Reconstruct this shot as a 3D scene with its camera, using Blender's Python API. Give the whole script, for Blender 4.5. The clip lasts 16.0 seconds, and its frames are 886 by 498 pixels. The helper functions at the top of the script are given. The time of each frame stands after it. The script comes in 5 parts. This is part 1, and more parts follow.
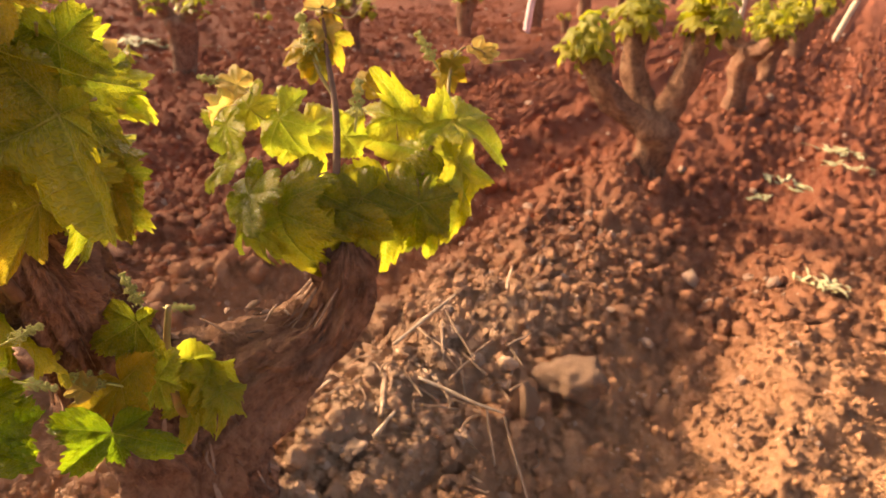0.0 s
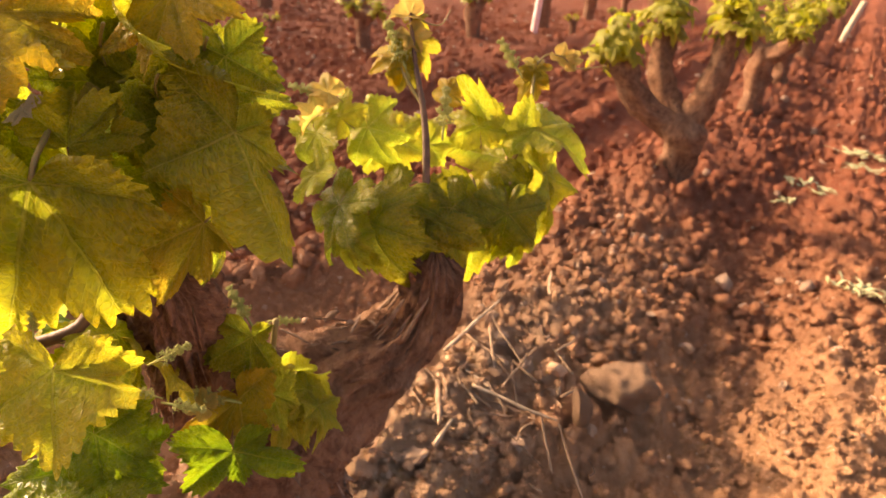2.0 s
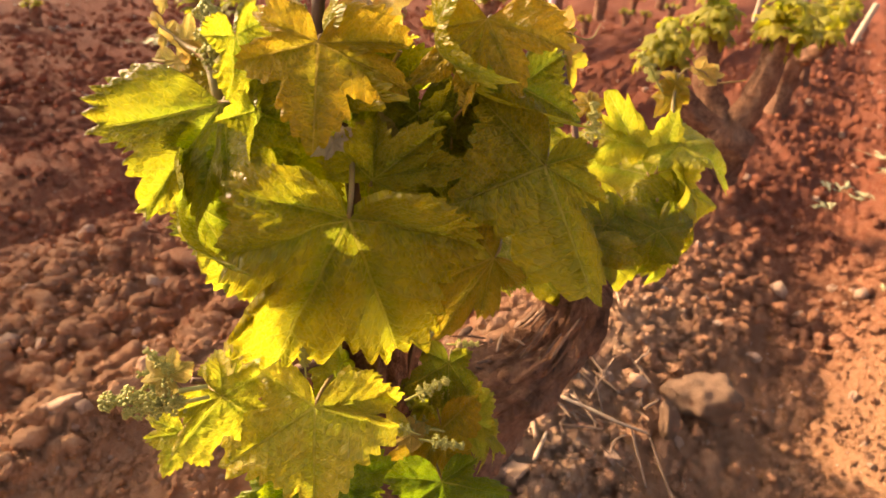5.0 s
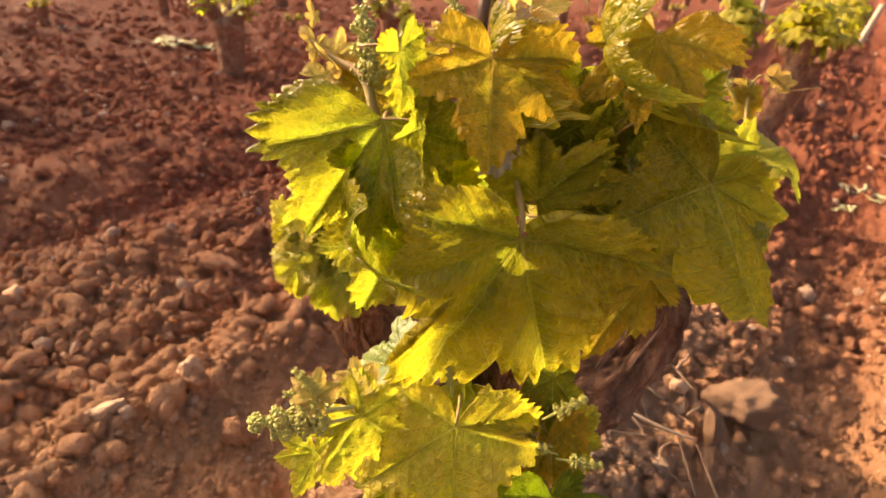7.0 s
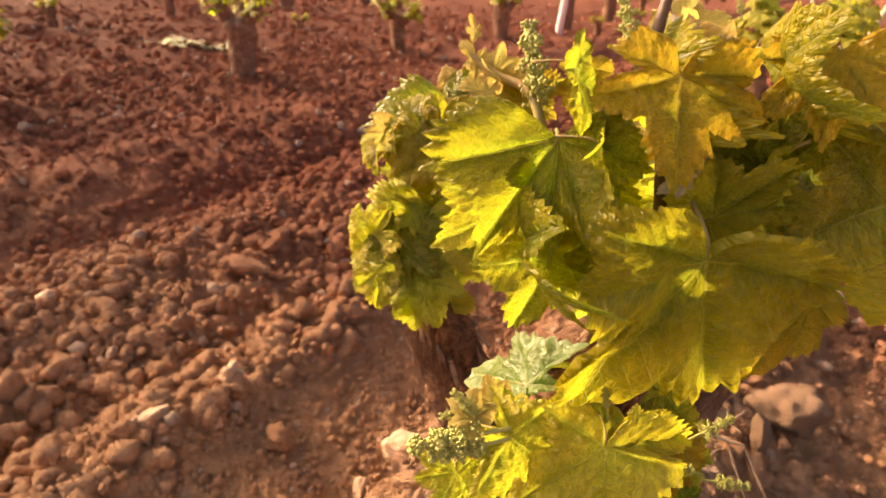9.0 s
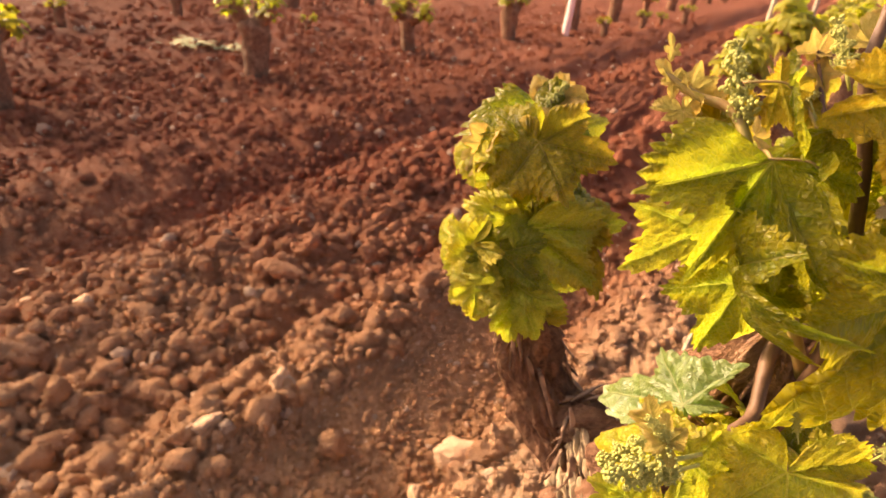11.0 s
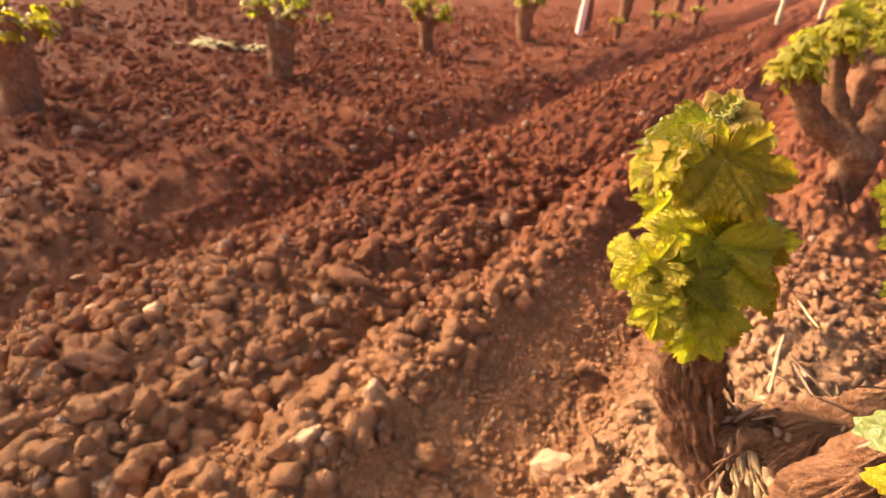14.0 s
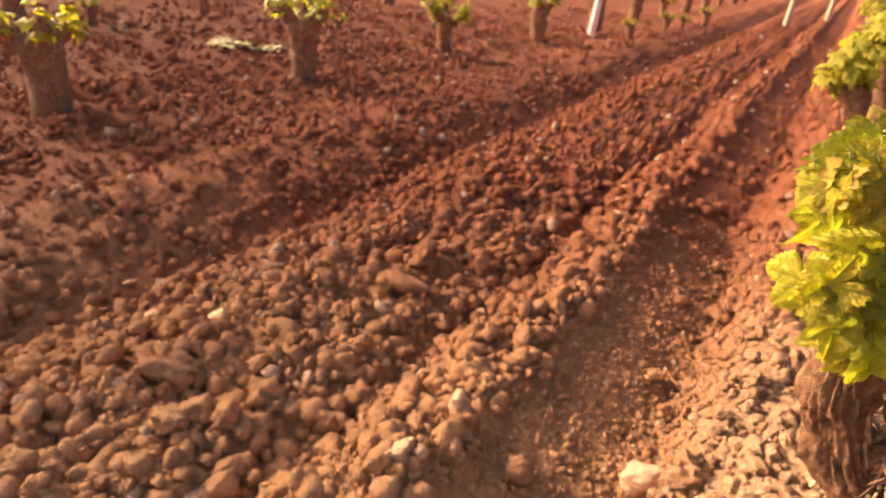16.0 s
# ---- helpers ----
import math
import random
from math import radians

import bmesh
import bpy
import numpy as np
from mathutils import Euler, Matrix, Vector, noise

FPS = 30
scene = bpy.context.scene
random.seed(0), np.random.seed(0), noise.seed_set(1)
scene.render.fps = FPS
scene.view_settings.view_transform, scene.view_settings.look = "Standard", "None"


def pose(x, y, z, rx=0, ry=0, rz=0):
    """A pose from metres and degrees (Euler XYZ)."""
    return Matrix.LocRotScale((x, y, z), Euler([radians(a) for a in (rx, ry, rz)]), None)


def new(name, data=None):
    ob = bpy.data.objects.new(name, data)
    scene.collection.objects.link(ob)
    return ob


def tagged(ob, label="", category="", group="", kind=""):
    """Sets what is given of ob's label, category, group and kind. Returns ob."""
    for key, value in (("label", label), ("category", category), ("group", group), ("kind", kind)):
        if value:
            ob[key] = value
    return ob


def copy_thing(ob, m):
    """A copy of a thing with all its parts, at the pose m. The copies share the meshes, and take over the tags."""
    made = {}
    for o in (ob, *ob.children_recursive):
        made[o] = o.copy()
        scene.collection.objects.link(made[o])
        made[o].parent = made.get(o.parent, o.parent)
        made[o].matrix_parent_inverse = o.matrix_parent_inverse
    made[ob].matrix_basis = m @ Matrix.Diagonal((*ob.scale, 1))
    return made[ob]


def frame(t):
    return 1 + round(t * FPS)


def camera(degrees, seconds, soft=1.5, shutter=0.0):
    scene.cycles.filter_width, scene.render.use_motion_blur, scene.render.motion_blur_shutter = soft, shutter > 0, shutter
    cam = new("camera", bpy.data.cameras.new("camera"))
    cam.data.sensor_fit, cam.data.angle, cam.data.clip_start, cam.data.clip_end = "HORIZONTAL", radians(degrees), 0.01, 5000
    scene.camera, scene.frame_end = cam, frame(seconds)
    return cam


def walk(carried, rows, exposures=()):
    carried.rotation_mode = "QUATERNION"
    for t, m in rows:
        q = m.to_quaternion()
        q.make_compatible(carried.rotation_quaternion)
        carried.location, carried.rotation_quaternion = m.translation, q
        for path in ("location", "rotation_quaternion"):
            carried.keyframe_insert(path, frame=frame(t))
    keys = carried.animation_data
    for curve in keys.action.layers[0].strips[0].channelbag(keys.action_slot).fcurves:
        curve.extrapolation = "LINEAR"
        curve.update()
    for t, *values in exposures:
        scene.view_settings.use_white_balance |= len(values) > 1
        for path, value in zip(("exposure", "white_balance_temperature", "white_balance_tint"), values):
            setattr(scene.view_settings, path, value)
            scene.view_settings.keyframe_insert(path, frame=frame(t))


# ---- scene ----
cam = camera(69.2, 16.0, soft=1.5)
cam.data.dof.use_dof = True
cam.data.dof.focus_distance = 0.46
cam.data.dof.aperture_fstop = 12.0
METRES, EYE, TILT, LEAN, TURN = 1.0, 0.9, 0.0, 0.0, 0.0
ROWS = [
    (0.0, 0.0, 0.0, 0.0, 1.91, -25.91, -3.93),
    (0.5, -0.0286, 0.0031, -0.0001, 1.91, -25.92, -3.98),
    (1.0, -0.0566, 0.0058, -0.0001, 1.9, -25.92, -3.98),
    (1.5, -0.0843, 0.0078, -0.0003, 1.89, -25.9, -4.0),
    (2.0, -0.1119, 0.0109, -0.0005, 1.86, -25.92, -4.01),
    (2.5, -0.1397, 0.013, -0.0004, 1.86, -25.92, -4.02),
    (3.0, -0.1695, 0.0154, -0.0, 1.87, -25.93, -4.09),
    (3.5, -0.202, 0.0189, -0.0, 1.84, -25.94, -4.12),
    (4.0, -0.2361, 0.0222, 0.0002, 1.84, -25.97, -4.19),
    (6.5, -0.3684, 0.0335, 0.0006, 1.76, -26.0, -4.35),
    (7.0, -0.3899, 0.0357, 0.0004, 1.75, -26.01, -4.39),
    (7.5, -0.4103, 0.0377, 0.0003, 1.73, -26.02, -4.4),
    (8.0, -0.4329, 0.0402, 0.0001, 1.72, -26.03, -4.41),
    (8.5, -0.4589, 0.0425, 0.0, 1.71, -26.04, -4.41),
    (9.0, -0.4862, 0.0447, -0.0001, 1.68, -26.04, -4.43),
    (9.5, -0.5141, 0.0468, -0.0002, 1.65, -26.04, -4.45),
    (10.0, -0.5428, 0.0493, -0.0002, 1.62, -26.04, -4.48),
    (12.5, -0.693, 0.0625, -0.0012, 1.5, -26.09, -4.56),
    (13.0, -0.7281, 0.0659, -0.0016, 1.47, -26.1, -4.58),
    (13.5, -0.7658, 0.0691, -0.002, 1.45, -26.11, -4.65),
    (14.0, -0.807, 0.073, -0.0026, 1.43, -26.11, -4.71),
    (14.5, -0.8519, 0.0774, -0.0036, 1.39, -26.11, -4.73),
    (15.0, -0.8983, 0.082, -0.0047, 1.36, -26.12, -4.8),
    (15.5, -0.9457, 0.0869, -0.0056, 1.35, -26.14, -4.87),
    (16.0, -0.9957, 0.0916, -0.0067, 1.32, -26.16, -4.94),
]
walk(cam, [(t, pose(0, 0, EYE, TILT, LEAN, TURN) @ pose(METRES * x, METRES * y, METRES * z, 90 + pitch, roll, yaw)) for t, x, y, z, yaw, pitch, roll in ROWS],
     exposures=[(0.0, 1.73, 9300, 21), (16.0, 1.73, 9300, 21)])

# ---- daylight: a low warm sun across the rows, clear sky ----
SUN_EL, SUN_AZ = 25.5, 295.0          # degrees; azimuth clockwise from +y
world = bpy.data.worlds.new("sky")
scene.world = world
world.use_nodes = True
wn = world.node_tree.nodes
sky = wn.new("ShaderNodeTexSky")
sky.sky_type, sky.sun_disc = "NISHITA", False
sky.sun_elevation, sky.sun_rotation = radians(SUN_EL), radians(SUN_AZ)
sky.air_density, sky.dust_density, sky.ozone_density = 0.5, 5.0, 0.6
world.node_tree.links.new(sky.outputs[0], wn["Background"].inputs[0])
wn["Background"].inputs[1].default_value = 0.15
sun = new("sun", bpy.data.lights.new("sun", "SUN"))
sun.data.energy, sun.data.angle, sun.data.color = 2.45, radians(0.6), (1.0, 0.85, 0.68)
to_sun = Vector((math.sin(radians(SUN_AZ)) * math.cos(radians(SUN_EL)), math.cos(radians(SUN_AZ)) * math.cos(radians(SUN_EL)), math.sin(radians(SUN_EL))))
sun.rotation_mode = "QUATERNION"
sun.rotation_quaternion = to_sun.to_track_quat("Z", "Y")
sun.location = (-6, 5, 6)


# ---- materials ----
class Nodes:
    """Short hand for building a node material."""

    def __init__(self, name):
        self.mat = bpy.data.materials.new(name)
        self.mat.use_nodes = True
        self.t = self.mat.node_tree
        self.bsdf = self.t.nodes["Principled BSDF"]
        self.out = self.t.nodes["Material Output"]

    def put(self, socket, value):
        if hasattr(value, "is_output"):
            self.t.links.new(value, socket)
        elif isinstance(value, tuple) and len(value) == 3 and socket.type == "RGBA":
            socket.default_value = (*value, 1)
        else:
            socket.default_value = value

    def node(self, kind, *values, **named):
        n = self.t.nodes.new(kind)
        for key, value in named.items():
            self.put(n.inputs[key.replace("_", " ")], value)
        for i, value in enumerate(values):
            if value is not None:
                self.put(n.inputs[i], value)
        return n

    def math(self, op, *values):
        n = self.t.nodes.new("ShaderNodeMath")
        n.operation = op
        for i, value in enumerate(values):
            self.put(n.inputs[i], value)
        return n.outputs[0]

    def mix(self, fac, a, b, blend="MIX"):
        n = self.t.nodes.new("ShaderNodeMix")
        n.data_type, n.blend_type = "RGBA", blend
        for i, value in ((0, fac), (6, a), (7, b)):
            self.put(n.inputs[i], value)
        return n.outputs[2]

    def noise(self, vector, scale, detail=4.0, rough=0.6):
        return self.node("ShaderNodeTexNoise", Vector=vector, Scale=scale, Detail=detail, Roughness=rough).outputs[0]

    def ramp(self, value, low, high, a=0.0, b=1.0):
        n = self.t.nodes.new("ShaderNodeMapRange")
        n.interpolation_type = "SMOOTHSTEP"
        for i, v in enumerate((value, low, high, a, b)):
            self.put(n.inputs[i], v)
        return n.outputs[0]

    def place(self, kind="Object"):
        return self.node("ShaderNodeTexCoord").outputs[kind]

    def world_place(self):
        return self.node("ShaderNodeNewGeometry").outputs["Position"]

    def random(self):
        return self.node("ShaderNodeObjectInfo").outputs["Random"]

    def island(self):
        return self.node("ShaderNodeNewGeometry").outputs["Random Per Island"]

    def bump(self, height, strength, distance):
        return self.node("ShaderNodeBump", Strength=strength, Distance=distance, Height=height).outputs[0]

    def finish(self, colour, rough, normal=None, specular=0.4):
        self.put(self.bsdf.inputs["Base Color"], colour)
        self.put(self.bsdf.inputs["Roughness"], rough)
        self.put(self.bsdf.inputs["Specular IOR Level"], specular)
        self.put(self.bsdf.inputs["Diffuse Roughness"], 0.9 if specular < 0.25 else 0.0)
        if normal is not None:
            self.put(self.bsdf.inputs["Normal"], normal)
        return self.mat


def soil_material(name, pick=None):
    """Red-brown clay soil, paler and more ochre by the near vine, where sunlight is partly put into the colour."""
    n = Nodes(name)
    w = n.world_place()
    big = n.noise(w, 1.3, 3)
    mid = n.noise(w, 14.0, 5)
    fine = n.noise(w, 120.0, 5, 0.7)
    split = n.node("ShaderNodeSeparateXYZ", w)
    far = n.ramp(n.math("ADD", split.outputs[1], n.math("MULTIPLY", big, 1.2)), 1.3, 3.6)
    # redder soil far off, also darkened in colour for the shading among the rows
    red = n.mix(mid, (0.30, 0.082, 0.042), (0.425, 0.134, 0.072))
    ochre = n.mix(mid, (0.475, 0.23, 0.114), (0.675, 0.38, 0.21))
    col = n.mix(far, ochre, red)
    rel = n.math("ADD", n.math("MULTIPLY", n.math("ADD", split.outputs[0], 0.28), 0.863), n.math("MULTIPLY", n.math("SUBTRACT", split.outputs[1], 0.62), -0.505))
    # pale strip, off centre towards the mound's sunny side: its sunlit tone is painted
    sunlit_strip = n.ramp(n.math("ADD", n.math("ABSOLUTE", n.math("ADD", rel, 0.14)), n.math("MULTIPLY", n.math("SUBTRACT", mid, 0.5), 0.3)), 0.34, 0.14)
    sunlit_strip = n.math("MULTIPLY", sunlit_strip, n.ramp(split.outputs[1], 1.2, 2.0, 1.0, 0.3))
    col = n.mix(n.math("MULTIPLY", sunlit_strip, n.math("SUBTRACT", 0.85, n.math("MULTIPLY", far, 0.7))), col, (0.57, 0.375, 0.24))
    col = n.mix(n.ramp(fine, 0.45, 0.75), col, n.mix(0.5, col, (0.62, 0.40, 0.25)))
    if pick:
        r = n.random() if pick == "object" else n.island()
        col = n.mix(n.math("MULTIPLY", r, 0.45), col, n.mix(far, (0.60, 0.31, 0.17), (0.44, 0.155, 0.085)))
        col = n.mix(n.math("MULTIPLY", n.math("GREATER_THAN", r, 0.965), 0.8), col, (0.66, 0.46, 0.33))
    h = n.math("ADD", n.math("MULTIPLY", fine, 1.1), n.math("ADD", n.math("MULTIPLY", n.noise(w, 320.0, 3, 0.7), 1.5), n.math("ADD", n.math("MULTIPLY", n.noise(w, 45.0, 4), 1.2), n.math("MULTIPLY", n.noise(w, 15.0, 3), 2.2))))
    return n.finish(col, 0.95, n.bump(h, 1.0, 0.019), 0.15)


def bark_material():
    """Dusty red-brown vine bark in cracked strips."""
    n = Nodes("bark")
    along = n.t.nodes.new("ShaderNodeAttribute")
    along.attribute_name = "along"
    o = along.outputs["Vector"]
    bend = n.node("ShaderNodeVectorMath", o, n.node("ShaderNodeCombineXYZ", n.math("MULTIPLY", n.noise(o, 9.0, 3), 0.05), n.math("MULTIPLY", n.noise(o, 7.0, 3), 0.05), 0.0).outputs[0]).outputs[0]
    m = n.node("ShaderNodeMapping", Vector=bend, Scale=(1.0, 1.0, 0.42)).outputs[0]
    strips = n.noise(m, 110.0, 6, 0.75)
    wide = n.noise(m, 34.0, 4, 0.6)
    patch = n.noise(o, 16.0, 5, 0.7)
    crack = n.noise(o, 60.0, 5, 0.7)
    col = n.mix(n.ramp(strips, 0.3, 0.7), (0.12, 0.056, 0.034), (0.34, 0.175, 0.105))
    col = n.mix(n.ramp(wide, 0.42, 0.30, 0.0, 0.7), col, (0.07, 0.036, 0.024))
    col = n.mix(n.ramp(patch, 0.45, 0.72), col, (0.37, 0.215, 0.135))
    col = n.mix(n.ramp(n.noise(o, 5.0, 3), 0.45, 0.75, 0, 0.5), col, (0.34, 0.16, 0.09))
    col = n.mix(n.ramp(crack, 0.40, 0.28, 0.0, 0.6), col, (0.08, 0.04, 0.026))
    h = n.math("ADD", n.math("ADD", strips, n.math("MULTIPLY", patch, 0.8)), n.math("ADD", n.math("MULTIPLY", wide, 1.2), n.math("MULTIPLY", crack, 0.7)))
    return n.finish(col, 0.92, n.bump(h, 1.0, 0.016), 0.15)


def leaf_material(name, green, yellow, glow, gloss=0.34, shine=0.28, relief=0.6):
    """A vine leaf: coordinates of the blade in the UV map (tip along +v), veins by lobe."""
    n = Nodes(name)
    uv = n.node("ShaderNodeSeparateXYZ", n.place("UV"))
    ax, ay = n.math("ABSOLUTE", uv.outputs[0]), uv.outputs[1]
    ang = n.math("ARCTAN2", ax, ay)
    rad = n.math("SQRT", n.math("ADD", n.math("MULTIPLY", ax, ax), n.math("MULTIPLY", ay, ay)))
    axis = n.math("ADD", n.math("MULTIPLY", n.math("GREATER_THAN", ang, 0.47), 0.92), n.math("MULTIPLY", n.math("GREATER_THAN", ang, 1.42), 0.98))
    off = n.math("SUBTRACT", ang, axis)
    along = n.math("MULTIPLY", rad, n.math("COSINE", off))
    aside = n.math("ABSOLUTE", n.math("MULTIPLY", rad, n.math("SINE", off)))
    width = n.math("SUBTRACT", 0.013, n.math("MULTIPLY", along, 0.009))
    main = n.math("SUBTRACT", 1.0, n.ramp(n.math("DIVIDE", aside, width), 0.4, 1.3))
    saw = n.math("FRACT", n.math("MULTIPLY", n.math("SUBTRACT", along, n.math("MULTIPLY", aside, 0.75)), 7.5))
    tri = n.math("ABSOLUTE", n.math("SUBTRACT", saw, 0.5))
    side = n.math("SUBTRACT", 1.0, n.ramp(tri, 0.012, 0.05))
    vein = n.math("MAXIMUM", main, n.math("MULTIPLY", side, 0.6))
    o = n.place("UV")
    shift0 = n.node("ShaderNodeVectorMath", o, n.node("ShaderNodeCombineXYZ", n.math("MULTIPLY", n.noise(o, 9.0, 2), 0.07), n.math("MULTIPLY", n.noise(o, 11.0, 2), 0.07), 0.0).outputs[0]).outputs[0]
    net = n.node("ShaderNodeTexVoronoi", Vector=shift0, Scale=20.0, Randomness=1.0)
    net.feature = "DISTANCE_TO_EDGE"
    cell = n.ramp(net.outputs[0], 0.0, 0.22)
    r = n.random()
    shift = n.node("ShaderNodeVectorMath", o, n.node("ShaderNodeCombineXYZ", n.math("MULTIPLY", r, 37.0), r, 0.0).outputs[0]).outputs[0]
    blot = n.noise(shift, 2.6, 4)
    fine = n.noise(shift, 30.0, 3)
    tone = n.math("ADD", n.math("MULTIPLY", r, 0.75), n.math("MULTIPLY", n.ramp(blot, 0.35, 0.7), 0.55))
    edge = n.math("SUBTRACT", n.ramp(rad, 0.4, 1.0, 0.0, 0.35), n.ramp(aside, 0.02, 0.13, 0.40, 0.0))
    tone = n.math("MAXIMUM", n.math("MINIMUM", n.math("ADD", n.math("SUBTRACT", tone, 0.1), edge), 1.0), 0.0)
    col = n.mix(tone, green, yellow)
    col = n.mix(n.math("MULTIPLY", n.ramp(fine, 0.45, 0.8), 0.35), col, (0.10, 0.10, 0.02))
    col = n.mix(n.math("MULTIPLY", n.math("SUBTRACT", 1.0, cell), 0.7), col, n.mix(0.75, col, yellow))
    col = n.mix(n.math("MULTIPLY", vein, 0.45), col, (0.42, 0.38, 0.10))
    through_col = n.mix(tone, (glow[0] * 0.62, glow[1] * 0.80, glow[2]), (glow[0] * 1.12, glow[1] * 0.88, glow[2]))
    through_col = n.mix(n.math("MULTIPLY", n.ramp(blot, 0.42, 0.62), 0.25), through_col, (glow[0] * 0.42, glow[1] * 0.44, glow[2] * 0.5))
    through_col = n.mix(n.math("MULTIPLY", n.ramp(fine, 0.45, 0.8), 0.2), through_col, (glow[0] * 0.4, glow[1] * 0.38, glow[2] * 0.5))
    # shading of the blistered blade painted in: cell middles darker
    through_col = n.mix(n.math("MULTIPLY", cell, 0.55), through_col, (glow[0] * 0.5, glow[1] * 0.58, glow[2] * 0.7))
    through_col = n.mix(n.math("MULTIPLY", vein, 0.55), through_col, (glow[0] * 1.15, glow[1] * 1.05, glow[2] * 3))
    through_col = n.mix(n.math("MULTIPLY", n.ramp(n.noise(shift, 9.0, 4, 0.7), 0.42, 0.60), 0.2), through_col, (glow[0] * 0.45, glow[1] * 0.55, glow[2] * 0.6))
    height = n.math("ADD", n.math("ADD", n.math("MULTIPLY", cell, 0.2), n.math("MULTIPLY", tri, 0.42)), n.math("SUBTRACT", n.math("ADD", n.math("MULTIPLY", n.noise(o, 6.0, 2), 1.2), n.math("MULTIPLY", n.noise(shift, 15.0, 3), 0.45)), n.math("MULTIPLY", vein, 0.9)))
    normal = n.bump(height, relief, 0.0045)
    n.finish(col, n.ramp(fine, 0.2, 0.8, gloss - 0.06, gloss + 0.16), normal, shine)
    tr = n.node("ShaderNodeBsdfTranslucent", Color=through_col, Normal=n.bump(height, 0.35 * relief, 0.003))
    ms = n.node("ShaderNodeMixShader", 0.55, n.bsdf.outputs[0], tr.outputs[0])
    n.t.links.new(ms.outputs[0], n.out.inputs[0])
    return n.mat


def plain_material(name, a, b, scale, rough, bump=0.3, dist=0.003, spec=0.4):
    n = Nodes(name)
    o = n.place("Object")
    f = n.noise(o, scale, 5)
    col = n.mix(n.ramp(f, 0.3, 0.7), a, b)
    col = n.mix(n.math("MULTIPLY", n.random(), 0.3), col, b)
    return n.finish(col, rough, n.bump(n.noise(o, scale * 2.5, 4), bump, dist), spec)


SOIL = soil_material("soil")
CLOD = soil_material("clod_soil", "object")
CRUMB = soil_material("crumb_soil", "island")
BARK = bark_material()
LEAF = leaf_material("vine_leaf", (0.105, 0.135, 0.010), (0.33, 0.27, 0.015), (0.53, 0.55, 0.038), 0.24, 0.5, 1.0)
LEAF_GOLD = leaf_material("golden_young_leaf", (0.25, 0.215, 0.010), (0.50, 0.34, 0.02), (0.60, 0.445, 0.04), 0.26, 0.45, 0.9)
LEAF_GLOSS = leaf_material("glossy_vine_leaf", (0.12, 0.20, 0.05), (0.20, 0.28, 0.08), (0.40, 0.52, 0.08), 0.30, 1.0, 0.5)
LEAF_YOUNG = leaf_material("young_vine_leaf", (0.33, 0.37, 0.028), (0.58, 0.48, 0.06), (0.65, 0.67, 0.05), 0.25, 0.5, 0.9)
LEAF_GREEN = leaf_material("fresh_green_leaf", (0.10, 0.17, 0.008), (0.22, 0.25, 0.012), (0.40, 0.58, 0.025), 0.25, 0.5, 0.9)
LEAF_TIP = leaf_material("downy_leaf_tip", (0.36, 0.28, 0.07), (0.52, 0.39, 0.13), (0.80, 0.58, 0.12), 0.45)
LEAF_WOOL = leaf_material("woolly_folded_leaf", (0.52, 0.44, 0.30), (0.66, 0.56, 0.44), (0.5, 0.40, 0.26), 0.6, 0.3)
LEAF_FAR = leaf_material("far_vine_leaf", (0.22, 0.24, 0.02), (0.42, 0.37, 0.035), (0.52, 0.50, 0.03), 0.34, 0.5)
SHOOT = plain_material("green_shoot", (0.22, 0.20, 0.05), (0.30, 0.17, 0.07), 40.0, 0.5)
CANE = plain_material("brown_cane", (0.075, 0.036, 0.02), (0.15, 0.08, 0.045), 60.0, 0.6)
BUD = plain_material("flower_buds", (0.25, 0.26, 0.055), (0.42, 0.41, 0.12), 90.0, 0.6)
TWIG = plain_material("dry_twig", (0.30, 0.20, 0.12), (0.50, 0.37, 0.25), 60.0, 0.8)
WEED = plain_material("dry_weed_leaf", (0.26, 0.26, 0.11), (0.46, 0.42, 0.24), 50.0, 0.7)
SHRED = plain_material("bark_shred", (0.10, 0.055, 0.036), (0.34, 0.21, 0.14), 40.0, 0.9)
SUNLIT_BARK = plain_material("sunlit_pale_bark", (0.17, 0.115, 0.07), (0.37, 0.27, 0.165), 45.0, 0.9)
POST = plain_material("pale_pink_stake", (0.62, 0.42, 0.40), (0.72, 0.55, 0.52), 8.0, 0.6)
LITTER = plain_material("brown_litter", (0.16, 0.095, 0.055), (0.34, 0.22, 0.14), 60.0, 0.85)
WOODPOST = plain_material("weathered_post", (0.30, 0.24, 0.17), (0.42, 0.35, 0.26), 12.0, 0.8)


# ---- mesh helpers ----
def hash01(i, j, k, seed):
    v = np.sin(i * 127.1 + j * 311.7 + k * 74.7 + seed * 53.3) * 43758.5453
    return v - np.floor(v)


def noise2(x, y, seed=0):
    """Value noise, 0 to 1, on arrays."""
    i, j = np.floor(x), np.floor(y)
    f, g = x - i, y - j
    f, g = f * f * (3 - 2 * f), g * g * (3 - 2 * g)
    a, b = hash01(i, j, 0, seed), hash01(i + 1, j, 0, seed)
    c, d = hash01(i, j + 1, 0, seed), hash01(i + 1, j + 1, 0, seed)
    return (a * (1 - f) + b * f) * (1 - g) + (c * (1 - f) + d * f) * g


